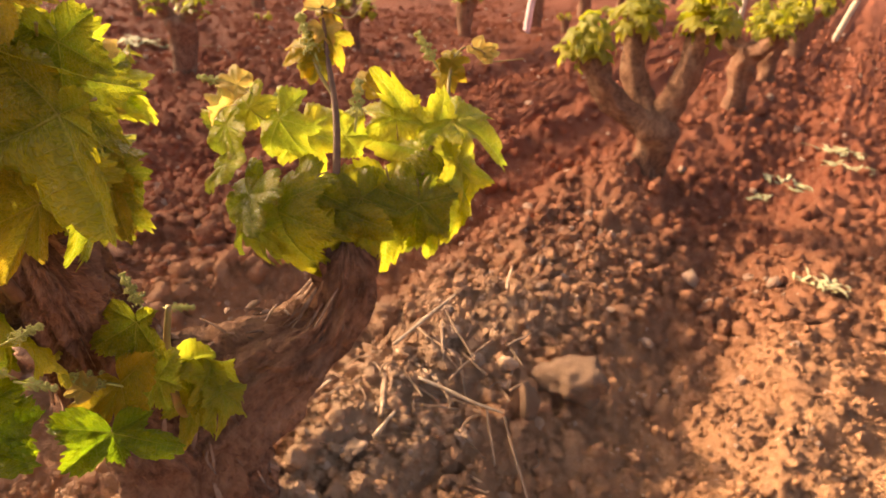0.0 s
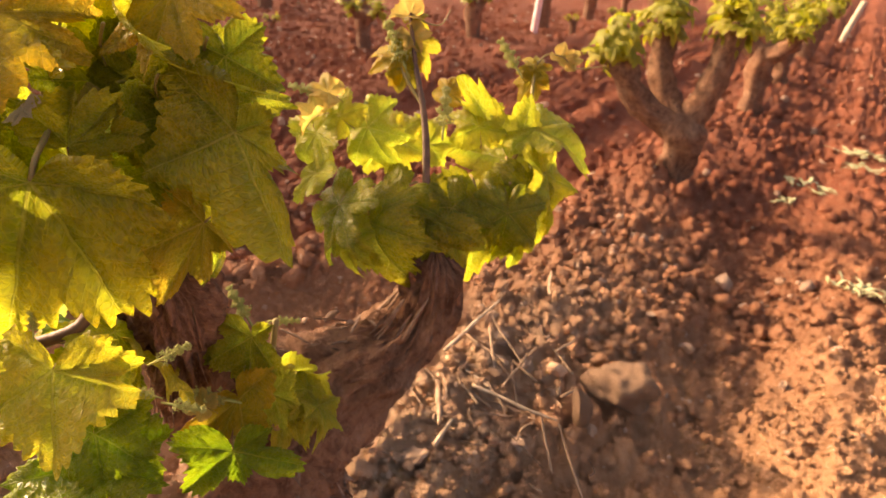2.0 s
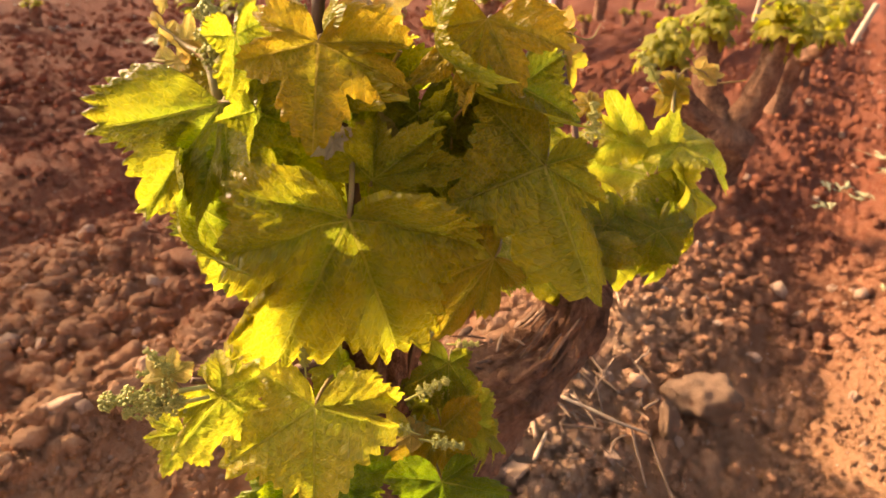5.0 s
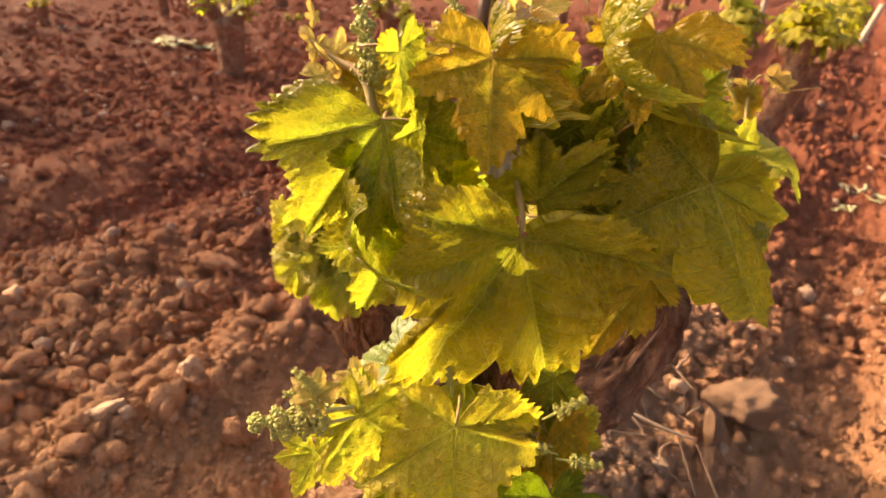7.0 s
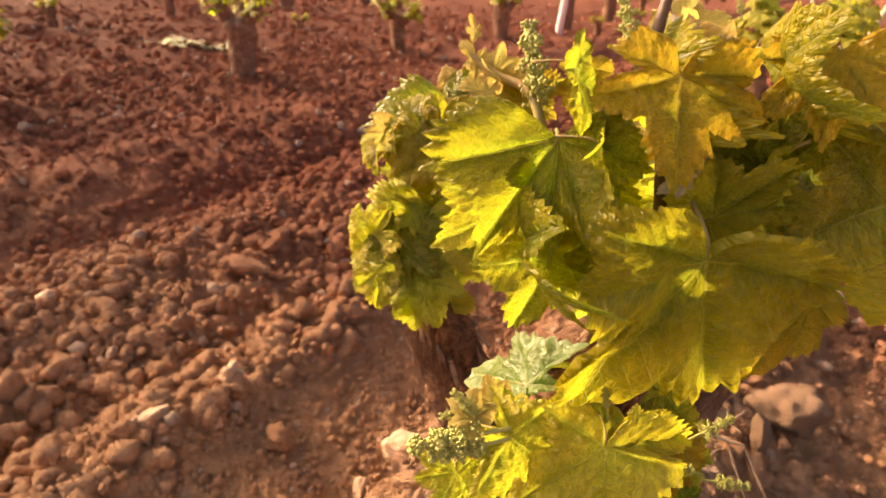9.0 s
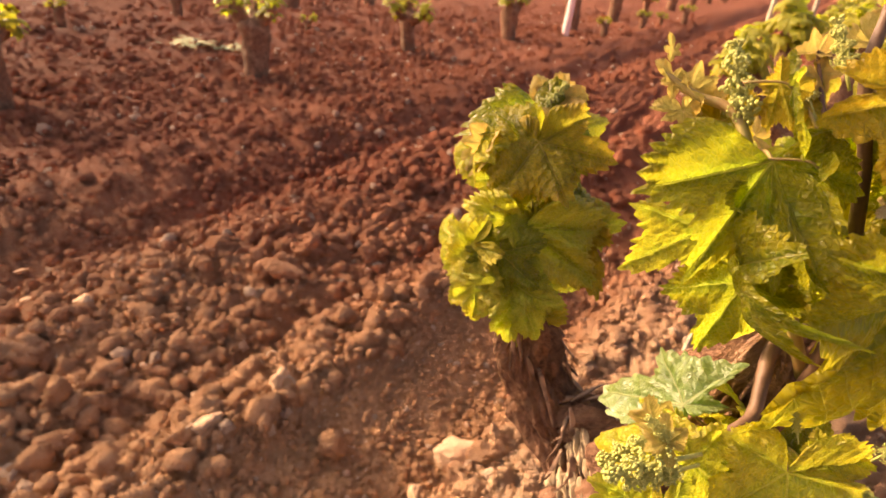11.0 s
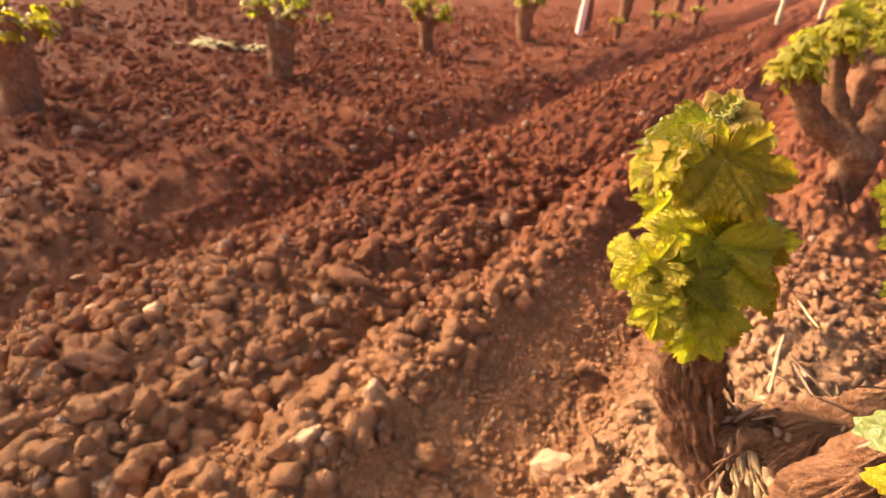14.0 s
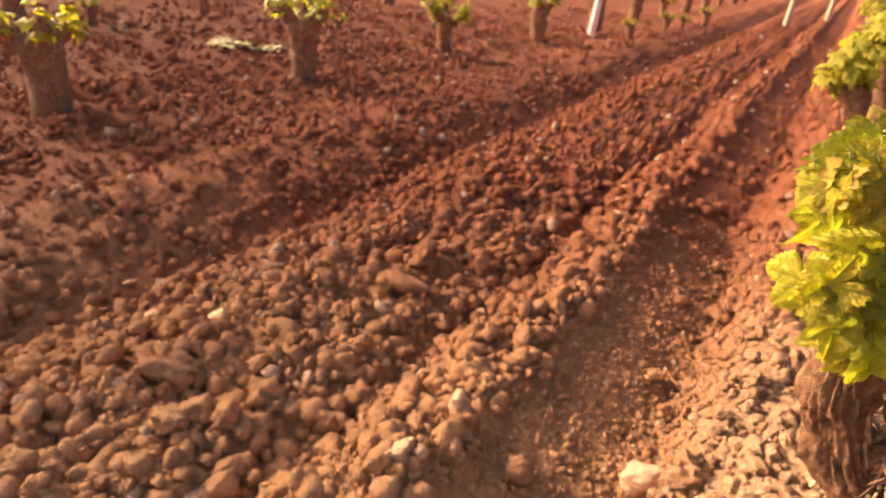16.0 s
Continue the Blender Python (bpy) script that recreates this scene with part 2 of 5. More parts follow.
def lumps2(x, y, seed=0):
    """Domed lumps of uneven height with creases between."""
    i, j = np.floor(x), np.floor(y)
    best, tall = np.full(x.shape, 9.0), np.zeros(x.shape)
    for di in (-1, 0, 1):
        for dj in (-1, 0, 1):
            px = i + di + hash01(i + di, j + dj, 1, seed)
            py = j + dj + hash01(i + di, j + dj, 2, seed)
            d = (px - x) ** 2 + (py - y) ** 2
            near = d < best
            best = np.where(near, d, best)
            tall = np.where(near, hash01(i + di, j + dj, 3, seed), tall)
    return np.clip(1 - 1.5 * best, 0, 1) ** 0.8 * (0.25 + 1.1 * tall)


def mesh_of(name, verts, faces, mat, smooth=True):
    me = bpy.data.meshes.new(name)
    me.from_pydata([tuple(v) for v in verts], [], faces)
    if smooth:
        me.polygons.foreach_set("use_smooth", [True] * len(me.polygons))
    for m in (mat if isinstance(mat, (list, tuple)) else [mat]):
        me.materials.append(m)
    return me


def array_mesh(name, verts, faces, mat, smooth=True):
    """A mesh from arrays, all faces with the same number of corners."""
    me = bpy.data.meshes.new(name)
    k = faces.shape[1]
    me.vertices.add(len(verts))
    me.vertices.foreach_set("co", verts.astype(np.float32).ravel())
    me.loops.add(faces.size)
    me.loops.foreach_set("vertex_index", faces.astype(np.int32).ravel())
    me.polygons.add(len(faces))
    me.polygons.foreach_set("loop_start", np.arange(0, faces.size, k, dtype=np.int32))
    me.polygons.foreach_set("loop_total", np.full(len(faces), k, dtype=np.int32))
    me.polygons.foreach_set("use_smooth", np.full(len(faces), smooth))
    me.materials.append(mat)
    me.update(calc_edges=True)
    return me


def part(name, me, parent=None, m=None, label=""):
    ob = new(name, me)
    if parent is not None:
        ob.parent = parent
        ob.matrix_parent_inverse = parent.matrix_basis.inverted() if parent.parent is None else (parent.parent.matrix_basis @ parent.matrix_parent_inverse @ parent.matrix_basis).inverted()
    if m is not None:
        ob.matrix_basis = m
    if label:
        ob["label"] = label
    return ob


def smooth_path(points, steps):
    """Catmull-Rom through points (arrays of 3 or 4 numbers)."""
    p = np.array(points, float)
    p = np.vstack([2 * p[0] - p[1], p, 2 * p[-1] - p[-2]])
    out = []
    for i in range(1, len(p) - 2):
        for s in range(steps):
            t = s / steps
            a, b, c, d = p[i - 1:i + 3]
            out.append(0.5 * (2 * b + (c - a) * t + (2 * a - 5 * b + 4 * c - d) * t * t + (3 * b - a - 3 * c + d) * t ** 3))
    out.append(p[-2])
    return np.array(out)


def tube(points, sides=8, steps=5, rough=0.0, seed=0, fibre=14.0, closed=True):
    """Verts and faces of a tube through (x, y, z, radius); rough: depth of bark relief."""
    q = smooth_path(points, steps)
    c, r = q[:, :3], np.maximum(q[:, 3], 1e-4)
    tan = np.gradient(c, axis=0)
    tan /= np.linalg.norm(tan, axis=1)[:, None] + 1e-9
    up = np.array((0.31, 0.17, 0.93)) if abs(tan[0][2]) < 0.8 else np.array((0.9, 0.3, 0.1))
    verts, run = [], 0.0
    for i in range(len(c)):
        side = np.cross(up, tan[i])
        side /= np.linalg.norm(side)
        up = np.cross(tan[i], side)
        if i:
            run += np.linalg.norm(c[i] - c[i - 1])
        a = np.arange(sides) / sides * 2 * np.pi
        rr = np.full(sides, r[i])
        if rough:
            xx, yy = np.cos(a) * fibre / 4 + 50, np.sin(a) * fibre / 4 + 50
            n1 = noise2(xx + run * 9, yy + run * 11, seed) - 0.5
            n2 = noise2(xx * 3 + run * 14, yy * 3 - run * 10, seed + 5) - 0.5
            n3 = noise2(np.cos(a) * 1.2 + run * 16 + 20, np.sin(a) * 1.2 + run * 13 + 20, seed + 9) - 0.5
            n4 = noise2(xx * 7 + run * 40, yy * 7 + run * 55, seed + 13) - 0.5
            rr = rr + rough * (n1 * 0.7 + n2 * 0.8 + n3 * 1.3 + n4 * 0.55)
        verts.append(c[i] + np.outer(np.cos(a) * rr, side) + np.outer(np.sin(a) * rr, up))
    verts = list(np.vstack(verts))
    faces = []
    for i in range(len(c) - 1):
        for j in range(sides):
            k = (j + 1) % sides
            faces.append((i * sides + j, i * sides + k, (i + 1) * sides + k, (i + 1) * sides + j))
    if closed:
        faces.append(tuple(range(sides))[::-1])
        faces.append(tuple((len(c) - 1) * sides + j for j in range(sides)))
    return verts, faces


def bark_mesh(name, verts, faces, sides):
    """A limb's mesh with the place along and around it kept for the bark's grain."""
    me = mesh_of(name, verts, faces, BARK)
    v = np.array(verts).reshape(-1, sides, 3)
    centre = v.mean(axis=1)
    run = np.concatenate([[0], np.cumsum(np.linalg.norm(np.diff(centre, axis=0), axis=1))])
    a = np.arange(sides) / sides * 2 * np.pi
    rad = float(np.linalg.norm(v - centre[:, None], axis=2).mean())
    co = np.stack([np.broadcast_to(np.cos(a) * rad, v.shape[:2]), np.broadcast_to(np.sin(a) * rad, v.shape[:2]), np.broadcast_to(run[:, None], v.shape[:2])], -1)
    at = me.attributes.new("along", "FLOAT_VECTOR", "POINT")
    at.data.foreach_set("vector", (co + centre[0].sum() * 3).astype(np.float32).ravel())
    return me


def ico(subdivisions):
    bm = bmesh.new()
    bmesh.ops.create_icosphere(bm, subdivisions=subdivisions, radius=1.0)
    v = np.array([x.co[:] for x in bm.verts])
    f = np.array([[x.index for x in face.verts] for face in bm.faces])
    bm.free()
    return v, f


# ---- the lie of the land: u runs along the vine rows, p across them, from the near vine ----
ORIGIN, ALONG, ACROSS = np.array((-0.28, 0.62)), np.array((0.505, 0.863)), np.array((0.863, -0.505))


def to_row(x, y):
    dx, dy = x - ORIGIN[0], y - ORIGIN[1]
    return dx * ACROSS[0] + dy * ACROSS[1], dx * ALONG[0] + dy * ALONG[1]


def from_row(p, u):
    return ORIGIN[0] + p * ACROSS[0] + u * ALONG[0], ORIGIN[1] + p * ACROSS[1] + u * ALONG[1]


def bell(x, at, width):
    return np.exp(-((x - at) / width) ** 2)


# the furrows across the rows: place and height
FURROW = ((-2.9, -2.6, -2.3, -2.05, -1.85, -1.6, -1.4, -1.2, -1.08, -0.98, -0.9, -0.82, -0.72, -0.62, -0.5, -0.45, -0.40, -0.33, -0.24, -0.15, -0.05, 0.05, 0.12, 0.2, 0.3, 0.38, 0.45, 0.55, 0.63, 0.72, 0.85, 1.0),
          (-0.20, -0.11, -0.15, -0.245, -0.17, -0.10, -0.105, -0.11, -0.155, -0.085, -0.045, -0.032, -0.078, -0.10, -0.138, -0.125, -0.055, -0.018, -0.004, 0.004, 0.004, 0.0, -0.016, -0.06, -0.108, -0.132, -0.136, -0.09, -0.055, -0.07, -0.09, -0.10))


def lie(p, u):
    """Height of the ploughed ground without its crumbs."""
    wob = p + 0.10 * (noise2(u * 0.9 + 7, p * 0.3 + 3, 2) - 0.5)
    z = np.interp(wob, FURROW[0], FURROW[1]) - 0.02 * np.clip(-p - 2.9, 0, 3) + 0.02 * bell(wob, -3.65, 0.3)
    z = z + 0.06 * np.exp(-((p + 0.06) ** 2 + (u + 0.08) ** 2) / 0.04)
    z = z + 0.052 * bell(wob, -0.10, 0.13) * np.clip((1.45 - u) / 0.6, 0, 1)
    z = z + 0.09 * np.exp(-((p + 0.13) ** 2 + (u - 2.14) ** 2) / 0.03)
    z = np.where(p > 0.1, z * (1 - 0.35 * np.clip((u - 1.6) / 0.7, 0, 1)), z)
    far = np.clip(np.abs(p + 0.8) - 2.3, 0, 1)
    z = z + far * 0.035 * np.cos(wob * 2 * np.pi / 0.74)
    return z


def ground_height(p, u):
    z = lie(p, u)
    soft = 1 - 0.78 * np.clip(1 - (np.abs(p + 0.625) / 0.165) ** 6, 0, 1) - 0.6 * bell(p, -2.05, 0.14) - 0.2 / (1 + np.exp(-(p - 0.42) * 30))
    z = z + soft * (0.022 * (noise2(p * 5, u * 5, 3) - 0.5) + 0.030 * (lumps2(p * 8, u * 7, 4) - 0.45) + 0.030 * (lumps2(p * 19, u * 17, 5) - 0.45))
    z = z + (0.25 + 0.75 * soft) * (0.016 * (lumps2(p * 42, u * 38, 6) - 0.45)) + (0.6 + 0.4 * soft) * 0.006 * (lumps2(p * 85, u * 80, 7) - 0.45)
    return z


def spread(low, high, step, growth, limit):
    """Coordinates at even steps from low to high, then ever wider out to the limit on both sides."""
    mid = list(np.arange(low, high, step))
    d, out = step, []
    while (out[-1] if out else 0) < limit:
        d *= growth
        out.append((out[-1] if out else 0) + d)
    return np.array([low - o for o in reversed(out)] + mid + [high + o for o in out])


gp = spread(-1.9, 0.95, 0.0098, 1.06, 160)
gu = spread(-0.6, 2.2, 0.0098, 1.06, 160)
PP, UU = np.meshgrid(gp, gu)
ZZ = ground_height(PP, UU)
away = np.clip((np.hypot(PP, UU - 2) - 12) / 30, 0, 1)
ZZ = ZZ * (1 - away) + lie(PP, UU) * away
GX, GY = from_row(PP, UU)
idx = np.arange(PP.size).reshape(PP.shape)
quads = np.stack([idx[:-1, :-1], idx[:-1, 1:], idx[1:, 1:], idx[1:, :-1]], -1).reshape(-1, 4)[:, ::-1]
ground = new("ground", array_mesh("ground", np.stack([GX, GY, ZZ], -1).reshape(-1, 3), quads, SOIL))
tagged(ground, "ploughed red clay soil in furrows between vine rows", "ground", kind="structure")


# ---- parts of a vine ----
LOBES = ((0, 1.0), (13, 0.86), (29, 0.60), (40, 0.74), (52, 0.90), (66, 0.76), (82, 0.55), (95, 0.64), (109, 0.82), (126, 0.74), (148, 0.66), (166, 0.60), (176, 0.30), (180, 0.06))


def leaf_blade(name, mat, around, rings, seed, droop=0.2, fold=0.12, wave=0.05, deep=1.0, petiole=0.5, bend=1.0, curl=0.07):
    """A five-lobed toothed blade, junction at the origin, tip at y = 1, upper side +z, with its stalk."""
    rng = np.random.RandomState(seed)
    la, lr = np.array([l[0] for l in LOBES], float), np.array([l[1] for l in LOBES])
    lr = np.where(np.isin(la, (29, 82)), 1 - (1 - lr) * deep, lr)
    th = (np.arange(around) / around * 2 - 1) * 180
    side = np.where(th < 0, rng.uniform(0.9, 1.08), rng.uniform(0.9, 1.08))
    base = np.interp(np.abs(th), la, lr) * (1 + (side - 1) * np.sin(np.radians(np.abs(th))))
    teeth = np.abs(((np.abs(th) / 8.2 + rng.uniform(0, 1)) % 1) - 0.4) / 0.6
    edge = base * (1 + 0.13 * (0.55 - teeth) * np.clip((175 - np.abs(th)) / 30, 0, 1)) * (1 + 0.05 * (rng.rand(around) - 0.5))
    ring = np.linspace(0, 1, rings + 1)[1:] ** 0.85
    a = np.radians(th)
    x = np.outer(ring, edge * np.sin(a))
    y = np.outer(ring, edge * np.cos(a))
    rr = np.hypot(x, y)
    ang = np.abs(np.degrees(np.arctan2(np.abs(x), y)))
    off = np.minimum(np.minimum(np.abs(ang), np.abs(ang - 52)), np.abs(ang - 108))
    aside = rr * np.sin(np.radians(np.minimum(off, 60)))
    z = -droop * rr ** 2 * (1 + 0.5 * rng.uniform(-1, 1) * x + 0.3 * y) + fold * np.abs(x) * rng.uniform(0.4, 1.2)
    z = z - 0.035 * np.exp(-(aside / 0.05) ** 2) * np.clip(rr * 4, 0, 1)
    z = z + wave * np.sin(a * rng.randint(4, 7) + rng.uniform(0, 6))[None, :] * (rr ** 2.2)
    z = z + 0.9 * wave * (noise2(x * 3.5 + seed, y * 3.5 + 9, seed) - 0.5) * rr + 0.035 * (noise2(x * 9 + 30, y * 9 + seed, seed + 1) - 0.5) * np.clip(rr * 3, 0, 1)
    for c in (0, -52, 52, -108, 108):
        z = z + rng.uniform(-0.62, 0.12) * bend * np.exp(-((th - c) / 24) ** 2)[None, :] * rr ** 2.2
    z = z + 0.06 * wave / 0.15 * rng.uniform(-1, 1) * (np.linspace(0, 1, rings + 1)[1:, None] ** 7) * np.cos(a * 3 + rng.uniform(0, 6))[None, :]
    rim = np.clip((ring[:, None] - 0.8) / 0.2, 0, 1) ** 2
    z = z - curl * rim * (0.5 + 0.8 * noise2(np.cos(a) * 2 + 7, np.sin(a) * 2 + seed, seed + 2))[None, :]
    verts = [(0, 0, 0)] + list(np.stack([x, y, z], -1).reshape(-1, 3))
    faces = []
    for j in range(around):
        k = (j + 1) % around
        if j == around - 1:
            continue
        faces.append((0, 1 + k, 1 + j))
        for i in range(rings - 1):
            b, c = 1 + i * around, 1 + (i + 1) * around
            faces.append((b + j, b + k, c + k, c + j))
    nblade = len(faces)
    uvs = np.vstack([[(0, 0)], np.stack([x, y], -1).reshape(-1, 2)])
    if petiole:
        pv, pf = tube([(0, 0.02, -0.01, 0.016), (0, -0.2 * petiole, -0.05, 0.017), (0.02, -0.7 * petiole, -0.25 * petiole, 0.018), (0.03, -petiole, -0.6 * petiole, 0.022)], 5, 2)
        faces += [tuple(i + len(verts) for i in f) for f in pf]
        verts += list(pv)
        uvs = np.vstack([uvs, np.zeros((len(pv), 2))])
    me = mesh_of(name, verts, faces, [mat, SHOOT])
    me.polygons.foreach_set("material_index", [0] * nblade + [1] * (len(faces) - nblade))
    layer = me.uv_layers.new(name="blade")
    li = np.empty(len(me.loops), np.int32)
    me.loops.foreach_get("vertex_index", li)
    layer.data.foreach_set("uv", uvs[li].astype(np.float32).ravel())
    return me


BLADES = {
    "big": [leaf_blade("leaf", LEAF, 150, 18, s, 0.15 + 0.12 * (s % 4), 0.28, 0.20, 0.8 + 0.2 * (s % 3), 0.55) for s in range(12)],
    "young": [leaf_blade("leaf", LEAF_YOUNG, 108, 12, 20 + s, 0.12 + 0.12 * (s % 3), 0.30, 0.18, 0.85 + 0.15 * (s % 3), 0.5) for s in range(12)],
    "mids": [leaf_blade("leaf", LEAF, 120, 15, 110 + s, 0.2 + 0.12 * (s % 3), 0.30, 0.22, 0.9 + 0.15 * (s % 3), 0.5, 1.25) for s in range(9)],
    "gold": [leaf_blade("leaf", LEAF_GOLD, 120, 15, 130 + s, 0.2 + 0.12 * (s % 3), 0.30, 0.20, 0.9 + 0.15 * (s % 3), 0.5, 1.1) for s in range(6)],
    "tip": [leaf_blade("leaf", LEAF_TIP, 84, 8, 70 + s, 0.1 - 0.3 * (s % 2), 0.9, 0.16, 1.0, 0.7) for s in range(4)],
    "mid": [leaf_blade("leaf", LEAF_FAR, 44, 4, 40 + s, 0.25, 0.2, 0.14, 1.0, 0.4) for s in range(6)],
}
count = {"n": 0}


def turned(at, tip, normal, size):
    """The pose of a blade: junction, direction of its tip, its upper side's normal, length."""
    yv = Vector(tip).normalized()
    zv = Vector(normal)
    zv = (zv - yv * zv.dot(yv)).normalized()
    xv = yv.cross(zv)
    m = Matrix((xv, yv, zv)).transposed().to_4x4()
    return Matrix.Translation(at) @ m @ Matrix.Scale(size, 4)


def leaf(parent, at, tip, normal, kind="young", label=""):
    """One leaf under its shoot: at the junction of blade and stalk; tip: the way from there to its tip."""
    count["n"] += 1
    me = BLADES[kind][(count["n"] * 5) % len(BLADES[kind])]
    return part("leaf", me, parent, turned(at, tip, normal, Vector(tip).length), label)


def hero(parent, mat, at, tips, deep=0.75, full=0.84, label=""):
    """A five-lobed leaf of its own: junction of blade and stalk, and the tips of its five lobes in turn round the blade."""
    count["n"] += 1
    seed = count["n"] * 7 + 3
    rng = np.random.RandomState(seed)
    j = np.array(at)
    t = np.array(tips) - j
    n = sum(np.cross(t[i], t[i + 1]) for i in range(4))
    n /= np.linalg.norm(n)
    if n @ np.array((-0.2, -0.7, 0.6)) < 0:
        t, n = t[::-1], -n
    e1 = t[2] - n * (t[2] @ n)
    e1 /= np.linalg.norm(e1)
    e2 = np.cross(n, e1)
    ang = np.arctan2(t @ e2, t @ e1)
    ang[:2] = np.where(ang[:2] > 0, ang[:2] - 2 * np.pi, ang[:2])
    ang[3:] = np.where(ang[3:] < 0, ang[3:] + 2 * np.pi, ang[3:])
    ang[1] = min(ang[1], -0.3)
    ang[0] = max(min(ang[0], ang[1] - 0.3), -2.75)
    ang[3] = max(ang[3], 0.3)
    ang[4] = min(max(ang[4], ang[3] + 0.3), 2.75)
    size = float(np.mean(np.linalg.norm(t, axis=1)))
    r, h = np.hypot(t @ e1, t @ e2) / size, (t @ n) / size
    pa, pr = [], []
    gap = min(2 * np.pi - (ang[4] - ang[0]), 2.0)
    for k, q in ((0.5, 0.05), (0.46, 0.34), (0.36, 0.62), (0.16, 0.86)):
        pa.append(ang[0] - gap * k)
        pr.append(q * r[0])
    for i in range(5):
        pa.append(ang[i])
        pr.append(r[i])
        if i < 4:
            g = ang[i + 1] - ang[i]
            low_r = deep * min(r[i], r[i + 1]) * rng.uniform(0.92, 1.04)
            pa += [ang[i] + 0.20 * g, ang[i] + 0.40 * g, ang[i] + (0.5 + rng.uniform(-0.04, 0.04)) * g, ang[i + 1] - 0.40 * g, ang[i + 1] - 0.20 * g]
            pr += [full * r[i], 0.5 * full * r[i] + 0.5 * low_r, low_r * 0.94, 0.5 * full * r[i + 1] + 0.5 * low_r, full * r[i + 1]]
    for k, q in ((0.16, 0.86), (0.36, 0.62), (0.46, 0.34), (0.5, 0.05)):
        pa.append(ang[4] + gap * k)
        pr.append(q * r[4])
    around, rings = 190, 20
    th = np.linspace(pa[0] + 0.005, pa[-1] - 0.005, around)
    base = np.interp(th, pa, pr)
    canon = np.interp(th, [pa[0], *ang, pa[-1]], [-3.13, -1.9, -0.92, 0, 0.92, 1.9, 3.13])
    env = np.interp(th, [pa[0], *ang, pa[-1]], [r[0], *r, r[4]])
    step = rng.uniform(0.115, 0.15)
    wob = canon / step + 0.8 * noise2(canon * 2 + 9, canon * 0 + seed, seed)
    teeth = np.abs((wob % 1) - 0.38) / 0.62
    big = np.abs(((wob / 3.1 + 0.3) % 1) - 0.5)
    edge = base * (1 + (0.125 * (0.5 - teeth) + 0.10 * (0.25 - big)) * np.clip((2.9 - np.abs(canon)) / 0.5, 0, 1))
    ring = np.linspace(0, 1, rings + 1)[1:] ** 0.85
    x, y = np.outer(ring, edge * np.sin(th)), np.outer(ring, edge * np.cos(th))
    rho = np.hypot(x, y) / env[None, :]
    smooth_h = np.interp(th, [pa[0], *ang, pa[-1]], [0.5 * h[0], *h, 0.5 * h[4]])
    k = np.ones(15) / 15
    smooth_h = np.convolve(np.pad(smooth_h, 7, mode="edge"), k, "valid")
    off = np.min(np.abs(canon[:, None] - np.array((-1.9, -0.92, 0, 0.92, 1.9))[None, :]), axis=1)
    aside = rho * np.sin(np.minimum(off, 1.0))[None, :]
    z = smooth_h[None, :] * rho ** 1.45
    z = z + 0.15 * np.clip(aside / 0.4, 0, 1) ** 0.8 * np.clip(rho * 2, 0, 1) * (0.7 + 0.5 * noise2(x * 2 + seed, y * 2 + 5, seed))
    z = z - 0.022 * np.exp(-(aside / 0.035) ** 2) * np.clip(rho * 4, 0, 1)
    along = rho * np.cos(np.minimum(off, 1.2))[None, :]
    ribs = np.abs(((along - 0.75 * aside) * 6.5) % 1 - 0.5)
    z = z + 0.028 * (ribs - 0.25) * np.clip(aside / 0.1, 0, 1) * np.clip(rho * 2, 0, 1)
    z = z + 0.14 * (noise2(x * 3.2 + seed, y * 3.2 + 9, seed) - 0.5) * rho + 0.05 * (noise2(x * 8 + 30, y * 8 + seed, seed + 1) - 0.5) * np.clip(rho * 3, 0, 1)
    z = z + 0.022 * (noise2(x * 19 + 3, y * 19 + seed, seed + 4) - 0.5)
    z = z + 0.07 * np.sin(canon * rng.randint(5, 8) + rng.uniform(0, 6))[None, :] * rho ** 2.4
    rim = np.clip((ring[:, None] - 0.78) / 0.22, 0, 1) ** 2
    z = z - 0.13 * rim * (1.5 * noise2(np.cos(canon) * 2.5 + 7, np.sin(canon) * 2.5 + seed, seed + 2) - 0.4)[None, :]
    verts = np.vstack([[(0, 0, 0)], np.stack([x, y, z], -1).reshape(-1, 3)])
    uvs = np.vstack([[(0, 0)], np.stack([rho * np.sin(canon)[None, :], rho * np.cos(canon)[None, :]], -1).reshape(-1, 2)])
    faces = []
    for a in range(around - 1):
        faces.append((0, 2 + a, 1 + a))
        for i in range(rings - 1):
            b, c = 1 + i * around, 1 + (i + 1) * around
            faces.append((b + a, b + a + 1, c + a + 1, c + a))
    blade = len(faces)
    back = 0.5 * (ang[4] + ang[0] + 2 * np.pi)
    dx, dy = math.sin(back), math.cos(back)
    pv, pf = tube([(0, 0, -0.012, 0.018), (0.10 * dx, 0.10 * dy, -0.10, 0.019), (0.17 * dx, 0.17 * dy, -0.32, 0.020), (0.22 * dx, 0.22 * dy, -0.62, 0.024)], 6, 3)
    faces += [tuple(i + len(verts) for i in f) for f in pf]
    verts, uvs = np.vstack([verts, pv]), np.vstack([uvs, np.zeros((len(pv), 2))])
    me = mesh_of("leaf", verts, faces, [mat, SHOOT])
    me.polygons.foreach_set("material_index", [0] * blade + [1] * (len(faces) - blade))
    layer = me.uv_layers.new(name="blade")
    li = np.empty(len(me.loops), np.int32)
    me.loops.foreach_get("vertex_index", li)
    layer.data.foreach_set("uv", uvs[li].astype(np.float32).ravel())
    m = Matrix([(*[float(v[i]) for v in (e2, e1, -n)], at[i]) for i in range(3)] + [(0, 0, 0, 1)])
    for v in me.vertices:
        v.co.z = -v.co.z
    return part("leaf", me, parent, m @ Matrix.Scale(size, 4), label)


